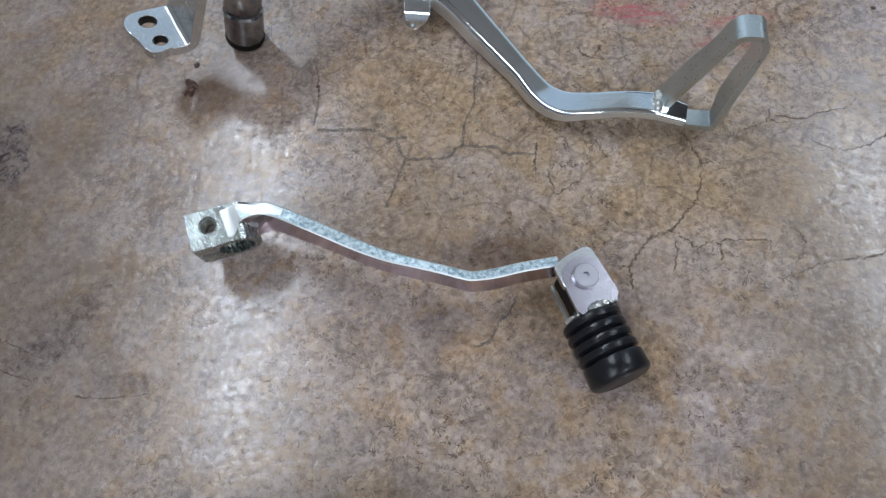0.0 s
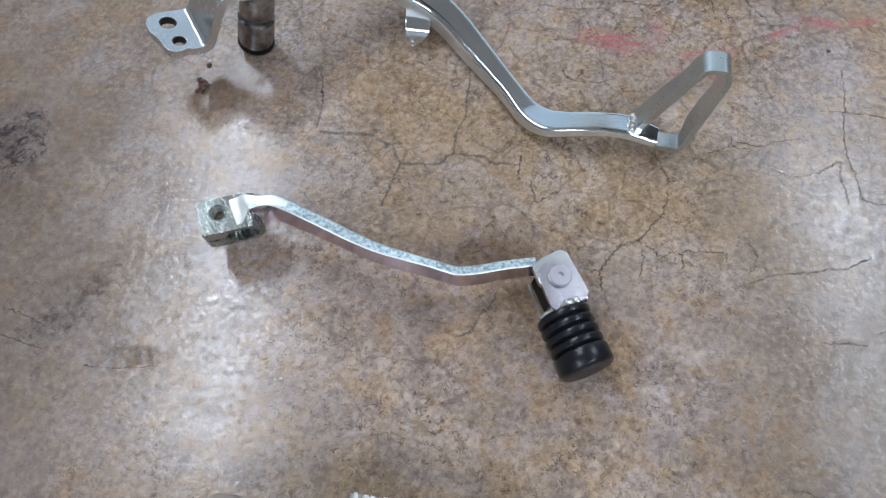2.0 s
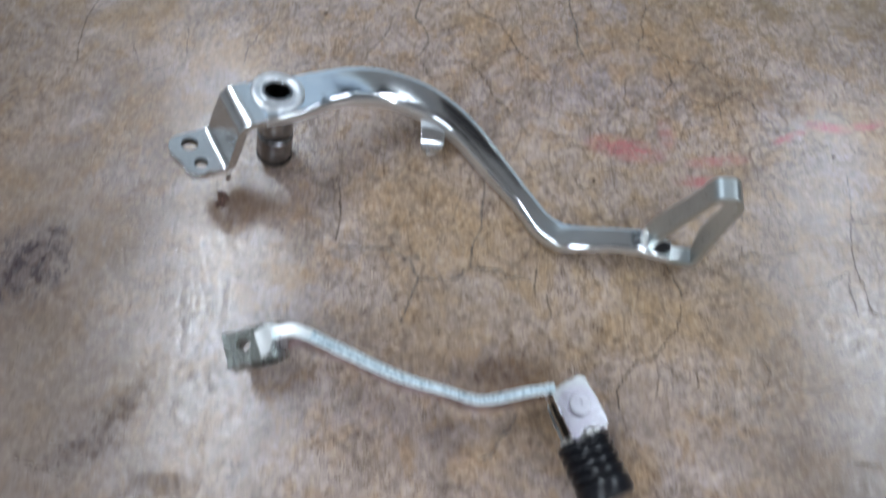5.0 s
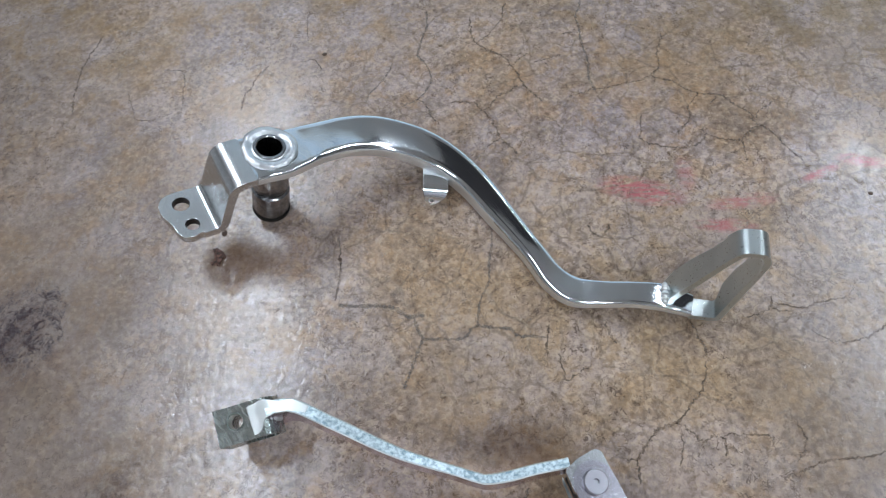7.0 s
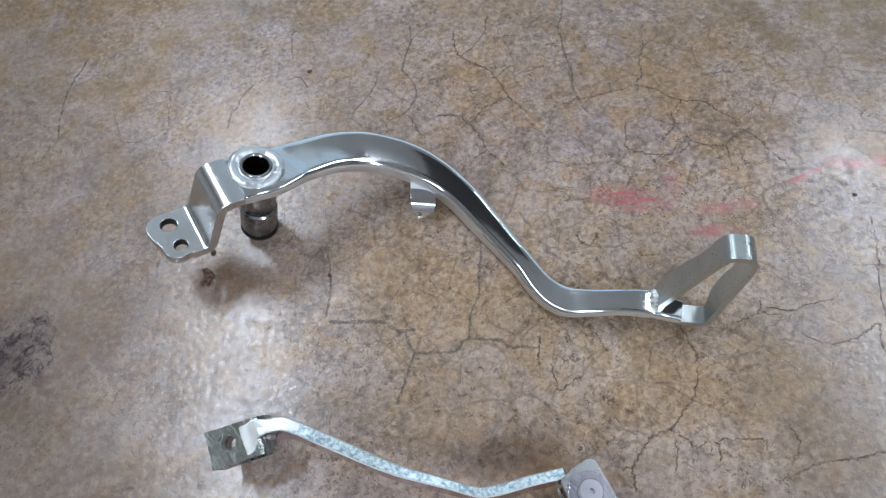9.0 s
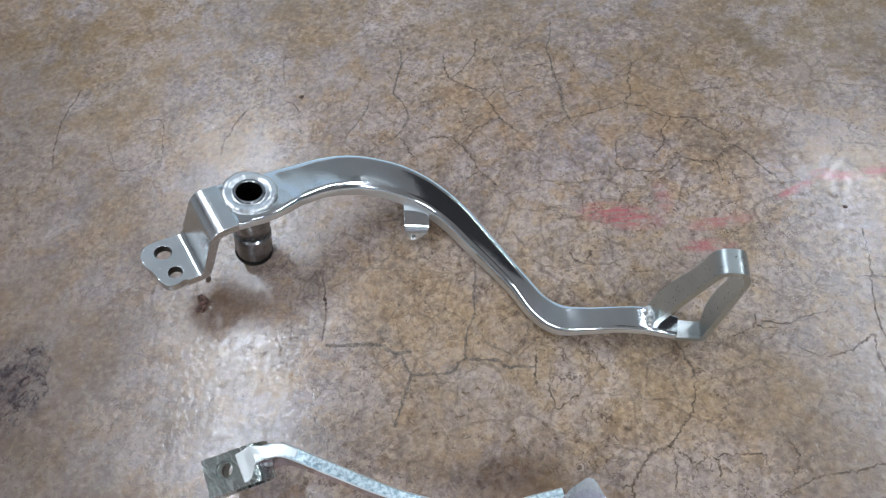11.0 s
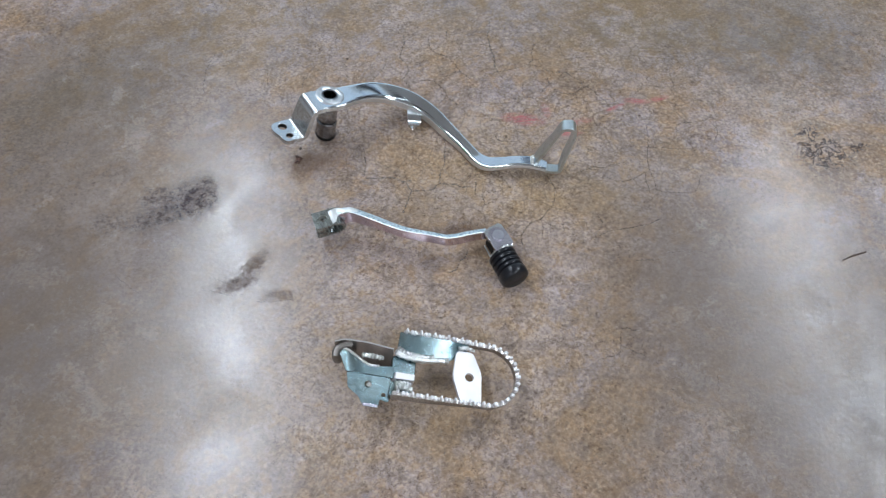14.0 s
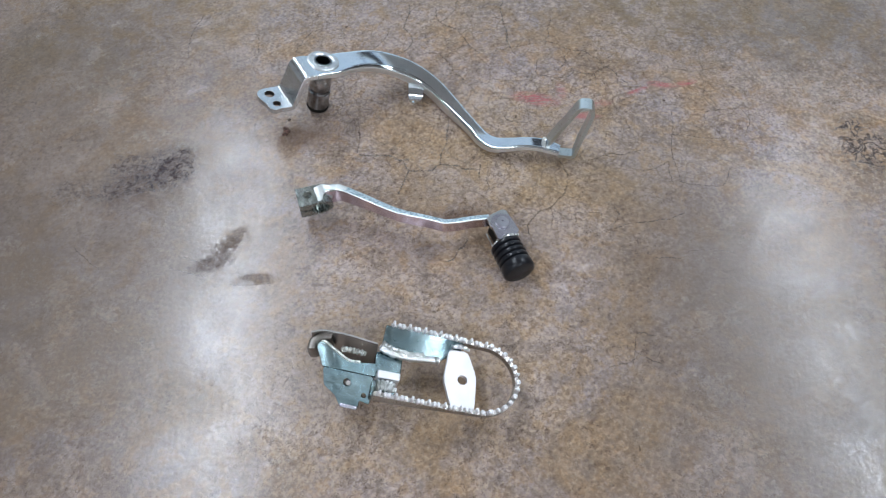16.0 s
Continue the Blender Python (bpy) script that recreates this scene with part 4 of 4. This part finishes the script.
# ---- foot peg ----
def foot_peg():
    th = thing("foot_peg", (0.09, 0.02, 0.0), "zinc-plated serrated steel foot peg with its hinge bracket", "foot peg")
    yaw, dip = radians(-9.6), radians(15.6)
    xa = Vector((math.cos(yaw) * math.cos(dip), math.sin(yaw) * math.cos(dip), -math.sin(dip)))
    ya = Vector((-math.sin(yaw), math.cos(yaw), 0))
    za = xa.cross(ya)
    km = Matrix(((xa.x, ya.x, za.x, 0.078), (xa.y, ya.y, za.y, 0.025), (xa.z, ya.z, za.z, 0.0337), (0, 0, 0, 1))) @ Matrix.Diagonal((MM, MM, MM, 1))
    # tread: a strip bent into a U
    path = [(0, 22.6), (30, 22.6), (60, 21.6)]
    for k in range(1, 16):
        g = math.pi / 2 - math.pi * k / 16
        path.append((60 + 22.6 * math.cos(g), 0.2 + 21.6 * math.sin(g)))
    path += [(60, -21.4), (30, -22.0), (-4, -22.0)]
    line = glide(path, 4)
    pts = [km @ Vector((x, y, 0)) for x, y in line]
    bm = bmesh.new()
    rings = []
    for i, (x, y) in enumerate(line):
        a, b = line[max(i - 1, 0)], line[min(i + 1, len(line) - 1)]
        t = Vector((b[0] - a[0], b[1] - a[1], 0)).normalized()
        s = Vector((-t.y, t.x, 0)) * 1.4
        low = -7.6 - 4.4 * (1 - ease(x, 0, 60))
        p = Vector((x, y, 0))
        rings.append([km @ (p + s + Vector((0, 0, -3.0))), km @ (p - s + Vector((0, 0, -3.0))), km @ (p - s + Vector((0, 0, low))), km @ (p + s + Vector((0, 0, low)))])
    loft(bm, rings)
    # frame kept dark in colour so the gaps between teeth look shaded
    part("tread_frame", bm, ZINC_DULL, th, bevel=0.0004)
    run, gap, k = 0.0, 1.4, 0
    tooth_mesh = None
    for i in range(1, len(line)):
        step = float(np.hypot(*(np.array(line[i][:2]) - np.array(line[i - 1][:2]))))
        while run + step >= gap:
            f = (gap - run) / step
            p = np.array(line[i - 1]) + (np.array(line[i]) - np.array(line[i - 1])) * f
            t = (np.array(line[i]) - np.array(line[i - 1])) / step
            if tooth_mesh is None:
                tb = bmesh.new()
                loft(tb, [[(x * u, y * u, z) for x, y in ((-1.05, -0.8), (-0.6, -1.5), (0.6, -1.5), (1.05, -0.8), (1.05, 0.8), (0.6, 1.5), (-0.6, 1.5), (-1.05, 0.8))] for u, z in ((0.9, -4.2), (1.0, -0.7), (0.85, 0.1), (0.45, 0.5))])
                bmesh.ops.recalc_face_normals(tb, faces=tb.faces)
                tooth_mesh = bpy.data.meshes.new("tooth")
                tb.to_mesh(tooth_mesh)
                tb.free()
                tooth_mesh.materials.append(ZINC_LIT)
            ob = new("tooth", tooth_mesh)
            ob.parent = th
            bend = p[0] > 63
            rise = 0.0 if bend else 1.2 if k % 3 == 0 else -1.0
            size = Matrix.Diagonal((1.45 if bend and k % 2 else 0.8 if k % 3 == 0 else 1.05, 1.0, 1.0, 1))
            ob.matrix_local = Matrix.Translation(-th.location) @ km @ Matrix(((t[0], -t[1], 0, p[0]), (t[1], t[0], 0, p[1]), (0, 0, 1, rise), (0, 0, 0, 1))) @ size
            k += 1
            gap += 4.9 if bend else (3.8, 3.8, 2.2)[k % 3]
        run += step
    # cross plate with a round hole
    bm = bmesh.new()
    outline = rounded([(38.5, 16.5), (50.5, 16.5), (57, 1), (57, -21.5), (42.5, -21.5), (36.5, -4)], 3.0, 4, closed=True)
    plate(bm, [tuple(p) for p in outline], [(48.3, -2.6, 3.1)], 3.0, km @ Matrix.Translation((0, 0, -5.0)) @ Matrix.Rotation(radians(-4), 4, "X"))
    part("cross_plate", bm, ZINC_LIT, th, "cross plate with a round hole, brightened as if lit", bevel=0.0005)
    bm = bmesh.new()
    bead(bm, [km @ Vector(p) for p in ((39, 17.2, -5.0), (45, 18.4, -4.2), (51, 17.4, -5.0))], 1.8 * MM, 21)
    part("weld_bead", bm, ZINC_BRIGHT, th)
    # sloping inner wing beside the far side of the tread
    bm = bmesh.new()
    rings = []
    for x, near in ((-3, 8.5), (8, 6.0), (20, 7.5), (32, 9), (40, 14), (47, 19)):
        rings.append([km @ Vector(p) for p in ((x, 22.0, -2.7), (x, 22.0, -6.0), (x, near, -12.8), (x, near - 1.6, -10.6))])
    loft(bm, rings)
    part("inner_wing", bm, ZINC_SHADED, th, bevel=0.0005)
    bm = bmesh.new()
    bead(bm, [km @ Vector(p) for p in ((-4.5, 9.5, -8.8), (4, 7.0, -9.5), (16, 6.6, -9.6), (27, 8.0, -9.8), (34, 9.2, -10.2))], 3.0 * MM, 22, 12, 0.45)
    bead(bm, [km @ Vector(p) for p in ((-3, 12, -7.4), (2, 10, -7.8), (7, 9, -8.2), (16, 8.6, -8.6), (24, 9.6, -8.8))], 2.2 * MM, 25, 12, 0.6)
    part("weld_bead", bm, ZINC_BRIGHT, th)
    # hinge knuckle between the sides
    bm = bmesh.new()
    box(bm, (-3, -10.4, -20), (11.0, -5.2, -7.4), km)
    part("hinge_knuckle", bm, ZINC_LIT, th, bevel=0.001)
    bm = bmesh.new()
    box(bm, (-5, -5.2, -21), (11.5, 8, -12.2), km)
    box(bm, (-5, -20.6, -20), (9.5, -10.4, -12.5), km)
    part("hinge_web", bm, ZINC_SHADED, th, bevel=0.0008)
    bm = bmesh.new()
    bead(bm, [km @ Vector(p) for p in ((-3, -18.0, -4.4), (2, -17.0, -4.0), (9, -17.8, -4.2))], 3.2 * MM, 23)
    bead(bm, [km @ Vector(p) for p in ((-3, -14.2, -7.0), (3, -13.4, -6.6), (8.5, -14.0, -7.0))], 2.4 * MM, 27)
    part("weld_bead", bm, ZINC_BRIGHT, th)

    # folded hinge bracket
    def w(x, y, z):
        return Vector((x, y, z)) * MM
    bm = bmesh.new()
    front = [(0, 0), (31.5, 0), (31.5, -17.5), (25, -16.0), (24.5, -22.0), (13.5, -22.0), (9.5, -15.5), (2, -11)]
    fx = (w(70, 17.0, 23) - w(38.6, 26.0, 23)).normalized()
    fy = Vector((fx.y * -1, fx.x, 0)).normalized()
    tilt = radians(38)
    fyt = fy * math.cos(tilt) + Vector((0, 0, math.sin(tilt)))
    fz = fx.cross(fyt)
    fm = Matrix(((fx.x, fyt.x, fz.x, 0.0386), (fx.y, fyt.y, fz.y, 0.0262), (fx.z, fyt.z, fz.z, 0.023), (0, 0, 0, 1))) @ Matrix.Diagonal((MM, MM, MM, 1))
    plate(bm, [tuple(p) for p in rounded(front, 1.6, 3, closed=True)], [(16.0, -6.5, 2.4), (27.3, -12.6, 1.5)], 2.6, fm)
    part("front_cheek", bm, ZINC_SHADED, th, bevel=0.0004)
    bm = bmesh.new()
    box(bm, (13.5, -22.4, -5.0), (24.5, -19.8, 0.4), fm)
    part("foot_flange", bm, ZINC_PALE, th, bevel=0.0006)
    bm = bmesh.new()
    lathe(bm, [(0.01, -1.0), (1.5, -1.0), (2.0, -1.5), (2.2, -4.0), (0.01, -4.0)], fm @ Matrix.Translation((16.5, -6.9, 0)), 20)
    part("hinge_pin", bm, ZINC_DULL, th, "pale end of the hinge pin")
    # saddle behind the fold, running up to the rear cheek
    bm = bmesh.new()
    low = glide([w(38.0, 27.0, 23.2), w(47, 24.4, 23.2), w(58, 21.2, 23.2), w(70.4, 17.6, 23.2)], 6)
    high = glide([w(33.5, 43.5, 25), w(39.5, 42.0, 25), w(46, 36.5, 24.0), w(53.5, 29.6, 23.6), w(60, 27.6, 23.6), w(70.8, 25.6, 24)], 6)
    low = [low[round(i * (len(low) - 1) / (len(high) - 1))] for i in range(len(high))]
    dn = Vector((0, 0, -2.4 * MM))
    loft(bm, [[Vector(a), Vector(b), Vector(b) + dn, Vector(a) + dn] for a, b in zip(low, high)])
    part("saddle", bm, ZINC_SHADED, th, bevel=0.0003)
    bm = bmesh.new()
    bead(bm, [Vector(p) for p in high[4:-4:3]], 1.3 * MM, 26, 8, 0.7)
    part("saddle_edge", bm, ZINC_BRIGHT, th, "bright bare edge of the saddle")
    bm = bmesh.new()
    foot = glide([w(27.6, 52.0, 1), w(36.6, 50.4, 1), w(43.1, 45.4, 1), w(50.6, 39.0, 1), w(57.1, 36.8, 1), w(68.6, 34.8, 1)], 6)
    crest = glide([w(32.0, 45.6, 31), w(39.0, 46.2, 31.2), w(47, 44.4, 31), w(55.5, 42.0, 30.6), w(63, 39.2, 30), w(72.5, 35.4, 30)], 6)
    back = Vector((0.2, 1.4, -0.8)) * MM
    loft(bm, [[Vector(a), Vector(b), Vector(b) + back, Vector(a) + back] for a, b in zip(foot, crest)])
    part("rear_cheek", bm, ZINC_FLOOR_TONED, th, bevel=0.0004)
    bm = bmesh.new()
    hook = glide([w(44, 45.6, 20.2), w(40, 45.4, 20.4), w(36, 44.6, 20.6), w(33, 42.4, 20.6), w(31.9, 39.4, 20.4), w(31.7, 36.4, 20)], 5)
    rings = []
    for i, p in enumerate(hook):
        t = (Vector(hook[min(i + 1, len(hook) - 1)]) - Vector(hook[max(i - 1, 0)])).normalized()
        flat = t.cross(Vector((0, 0, 1))).normalized()
        shrink = 0.72 if i == len(hook) - 1 else 1.0
        rings.append([Vector(p) + flat * (2.9 * MM * shrink * math.copysign(abs(math.cos(g)) ** 0.6, math.cos(g))) + Vector((0, 0, 7.0 * MM * shrink * math.copysign(abs(math.sin(g)) ** 0.45, math.sin(g)))) for g in [2 * math.pi * (j + 0.5) / 20 for j in range(20)]])
    loft(bm, rings)
    part("stop_hook", bm, ZINC_HOOK, th)
    bm = bmesh.new()
    bead(bm, [w(50, 36.0, 25.5), w(55, 34.6, 26.5), w(60, 33.0, 26.5), w(65, 31.4, 26)], 2.3 * MM, 24, 12, 0.7)
    part("weld_bead", bm, ZINC_BRIGHT, th)
    bm = bmesh.new()
    for x, y in ((41, 27), (66, 21)):
        box(bm, (x - 2, y - 2, -6), (x + 4, y + 6, 21), Matrix.Diagonal((MM, MM, MM, 1)))
    part("hinge_leg", bm, ZINC, th, bevel=0.0005)
    th.location += Vector((0.0026, -0.0038, 0.006))
    return th


foot_peg()


# ---- crumbs of dirt and the larger cracks ----
def crumb(x, y, size, seed):
    rng = random.Random(seed)
    bm = bmesh.new()
    bmesh.ops.create_icosphere(bm, subdivisions=2, radius=1.0)
    for v in bm.verts:
        v.co = Vector((v.co.x * rng.uniform(0.7, 1.2), v.co.y * rng.uniform(0.6, 1.2), max(v.co.z, -0.2) * 0.45)) * size
    bm.transform(Matrix.Translation((x, y, 0.2 * 0.45 * size)))
    ob = part("dirt_crumb", bm, DIRT)
    return tagged(ob, "small crumb of dark dirt on the concrete", "dirt crumb", "dirt crumbs on the floor")


for i, (x, y, s) in enumerate(((0.002, 0.252, 0.0015), (0.047, 0.361, 0.0013), (0.309, 0.251, 0.0011), (0.059, 0.234, 0.0010))):
    crumb(x, y, s, i)


def rusty_lump():
    rng = random.Random(5)
    bm = bmesh.new()
    for k in range(22):
        a = rng.uniform(0, 2 * math.pi)
        q = rng.uniform(0.3, 1.0)
        size = rng.uniform(0.0009, 0.0016)
        made = bmesh.ops.create_icosphere(bm, subdivisions=1, radius=size)["verts"]
        at = Vector((0.0005 + 0.0030 * q * math.cos(a), 0.2390 + 0.0055 * q * math.sin(a), size * 0.4 + rng.uniform(0, 0.0008)))
        for v in made:
            v.co = Vector((v.co.x * rng.uniform(0.7, 1.4), v.co.y * rng.uniform(0.7, 1.4), max(v.co.z * 0.7, -size * 0.4))) + at
    ob = part("rust_lump", bm, RUST, smooth=False)
    return tagged(ob, "ragged lump of brown rusty dirt on the concrete", "dirt lump")


rusty_lump()


def crack(width, *points):
    rng = random.Random(len(points) * 7 + round(points[0][0]))
    line = glide([(x + rng.gauss(0, 0.4), y + rng.gauss(0, 0.4)) for x, y in points], 9)
    bm = bmesh.new()
    rows = []
    for i, p in enumerate(line):
        a, b = line[max(i - 1, 0)], line[min(i + 1, len(line) - 1)]
        t = (b - a) / (np.linalg.norm(b - a) + 1e-9)
        s = np.array((-t[1], t[0]))
        p = p + s * rng.gauss(0, 0.36 if width < 0.95 else 0.2) + t * rng.gauss(0, 0.2)
        h = width * rng.uniform(0.22, 0.80) * (0.3 if i in (0, len(line) - 1) else 1)
        rows.append([bm.verts.new(((p + s * k) * MM).tolist() + [0.00012]) for k in (-h, h)])
    for a, b in zip(rows, rows[1:]):
        bm.faces.new((a[0], b[0], b[1], a[1]))
    part("crack", bm, CRACK_WIDE if width > 0.95 else CRACK, floor, smooth=False)


crack(1, (104, 388), (104, 375), (102, 369), (100, 359), (99, 354), (102, 349), (105, 343), (105, 335), (101, 329), (97, 324), (92, 323), (89, 320))
crack(0.8, (115, 322), (126, 321), (130, 318), (132, 315), (138, 321), (141, 324), (145, 326), (150, 330))
crack(0.9, (132, 315), (134, 310), (137, 304), (139, 297), (144, 292), (148, 287))
crack(0.9, (128, 380), (128, 372), (130, 363), (138, 354), (144, 351), (148, 343), (151, 338), (155, 328), (160, 322), (163, 319))
crack(0.7, (149, 344), (155, 349), (159, 350))
crack(1.2, (192, 396), (190, 385), (187, 375), (188, 366), (188, 356), (189, 341), (188, 332), (190, 323))
crack(0.7, (178, 363), (188, 363))
crack(0.7, (177, 320), (181, 321), (190, 323), (198, 324), (205, 326), (214, 327), (220, 330))
crack(0.7, (160, 345), (167, 345), (173, 347), (176, 348))
crack(0.6, (167, 344), (169, 339))
crack(0.6, (139, 296), (135, 294), (130, 291))
crack(0.6, (147, 316), (150, 310), (153, 305))
crack(0.6, (162, 308), (167, 306), (171, 301), (172, 298))
crack(1, (85, 351), (81, 343), (77, 336), (72, 331), (70, 325))
crack(0.7, (148, 389), (146, 378), (141, 370), (136, 364), (131, 362))
crack(0.7, (96, 326), (102, 320), (106, 312), (109, 308))
crack(0.9, (220, 330), (224, 328), (231, 325), (237, 319), (244, 316), (251, 314), (256, 311), (260, 306), (264, 301), (266, 297), (268, 294), (272, 290), (275, 286), (278, 280), (281, 276), (284, 271))
crack(0.8, (231, 358), (227, 344), (226, 335), (220, 330))
crack(0.7, (243, 317), (239, 312), (236, 307), (235, 302), (231, 296), (227, 293))
crack(0.8, (268, 294), (262, 290), (257, 286), (253, 286), (246, 288), (241, 292), (240, 296))
crack(0.8, (257, 286), (257, 280), (257, 273))
crack(0.6, (267, 298), (270, 303), (275, 306), (280, 309))
crack(0.7, (211, 305), (210, 296), (209, 290), (216, 287), (223, 284), (231, 284), (237, 286), (241, 291))
crack(0.7, (202, 288), (198, 282))
crack(0.6, (251, 314), (247, 308))
crack(0.9, (-83, 387), (-86, 379), (-89, 369), (-91, 357), (-91, 343), (-90, 332))
crack(0.8, (17, 357), (11, 350), (7, 341), (4, 336), (3, 326))
crack(0.7, (37, 395), (37, 382), (37, 371))
crack(0.6, (-44, 358), (-34, 356), (-31, 350), (-30, 340), (-29, 332))
crack(0.6, (-61, 344), (-57, 333), (-53, 326), (-42, 324))
crack(0.6, (34, 356), (41, 357), (46, 350))
crack(0.9, (58, 247), (59, 236), (59, 224), (58, 213))
crack(1.7, (59, 211), (66, 210), (79, 209), (85, 207), (90, 203), (98, 202))
crack(1, (131, 248), (131, 238), (129, 227), (128, 218), (124, 210), (122, 200), (122, 196))
crack(1.3, (94, 202), (96, 195), (97, 192), (94, 185), (91, 178), (88, 170))
crack(1.3, (97, 192), (106, 191), (115, 192), (121, 197), (127, 196), (136, 195), (139, 191), (151, 190))
crack(0.8, (153, 196), (151, 187), (150, 181))
crack(0.7, (155, 182), (157, 175), (159, 170), (164, 173), (169, 177))
crack(0.7, (177, 196), (178, 190), (181, 185))
crack(0.8, (176, 244), (181, 237), (187, 243))
crack(0.9, (214, 193), (217, 187), (218, 179), (217, 172), (213, 162), (208, 158), (204, 154), (200, 150), (193, 147), (189, 144), (185, 139), (182, 135), (181, 127))
crack(0.8, (200, 150), (205, 146), (210, 142), (215, 144), (218, 141), (218, 135))
crack(0.7, (218, 144), (227, 144), (237, 142), (237, 139))
crack(0.7, (248, 148), (250, 143), (249, 137), (245, 133))
crack(0.7, (238, 193), (249, 196), (252, 203))
crack(0.6, (250, 197), (260, 195))
crack(0.7, (265, 186), (270, 182), (275, 180), (283, 180), (290, 183), (298, 187))
crack(0.9, (298, 187), (296, 178), (296, 171), (296, 165))
crack(0.8, (244, 128), (253, 131), (259, 132), (268, 133), (279, 133), (288, 134), (300, 140))
crack(0.6, (202, 145), (201, 138), (199, 133))
crack(0.6, (174, 138), (182, 135))
crack(1.2, (138, 127), (134, 121), (131, 118), (126, 111), (120, 109))
crack(0.6, (268, 102), (279, 101), (287, 100))
crack(0.7, (312, 239), (310, 224), (306, 209), (303, 192), (303, 176), (303, 167), (315, 164), (332, 161), (338, 167), (343, 178))
crack(0.6, (292, 105), (300, 106), (314, 105), (326, 103))
crack(0.6, (295, 216), (312, 213), (334, 209), (344, 207))
crack(0.7, (335, 222), (340, 236), (358, 238), (369, 237), (372, 224), (366, 213))
crack(0.6, (220, 21), (225, 23), (237, 25), (239, 32), (243, 45), (255, 42))
crack(0.6, (239, 32), (255, 22))
crack(0.6, (302, 2), (299, -11))
crack(0.6, (251, 200), (264, 196), (271, 198), (282, 200), (288, 205))
crack(0.6, (-67, 126), (-57, 122), (-45, 115))
crack(0.6, (-76, 116), (-63, 112), (-49, 108))
crack(0.6, (-31, 101), (-21, 99), (-1, 100))
crack(0.5, (-147, 140), (-136, 129), (-124, 119))


def twig():
    bm = bmesh.new()
    bead(bm, [Vector(p) * MM for p in ((427, 82.6, 0.5), (433, 84.6, 0.7), (438, 86.0, 0.9), (443, 86.6, 0.7), (448, 87.8, 0.5))], 0.75 * MM, 31, 8, 0.6)
    return tagged(part("twig", bm, DIRT), "thin dark twig lying on the concrete", "twig")


twig()
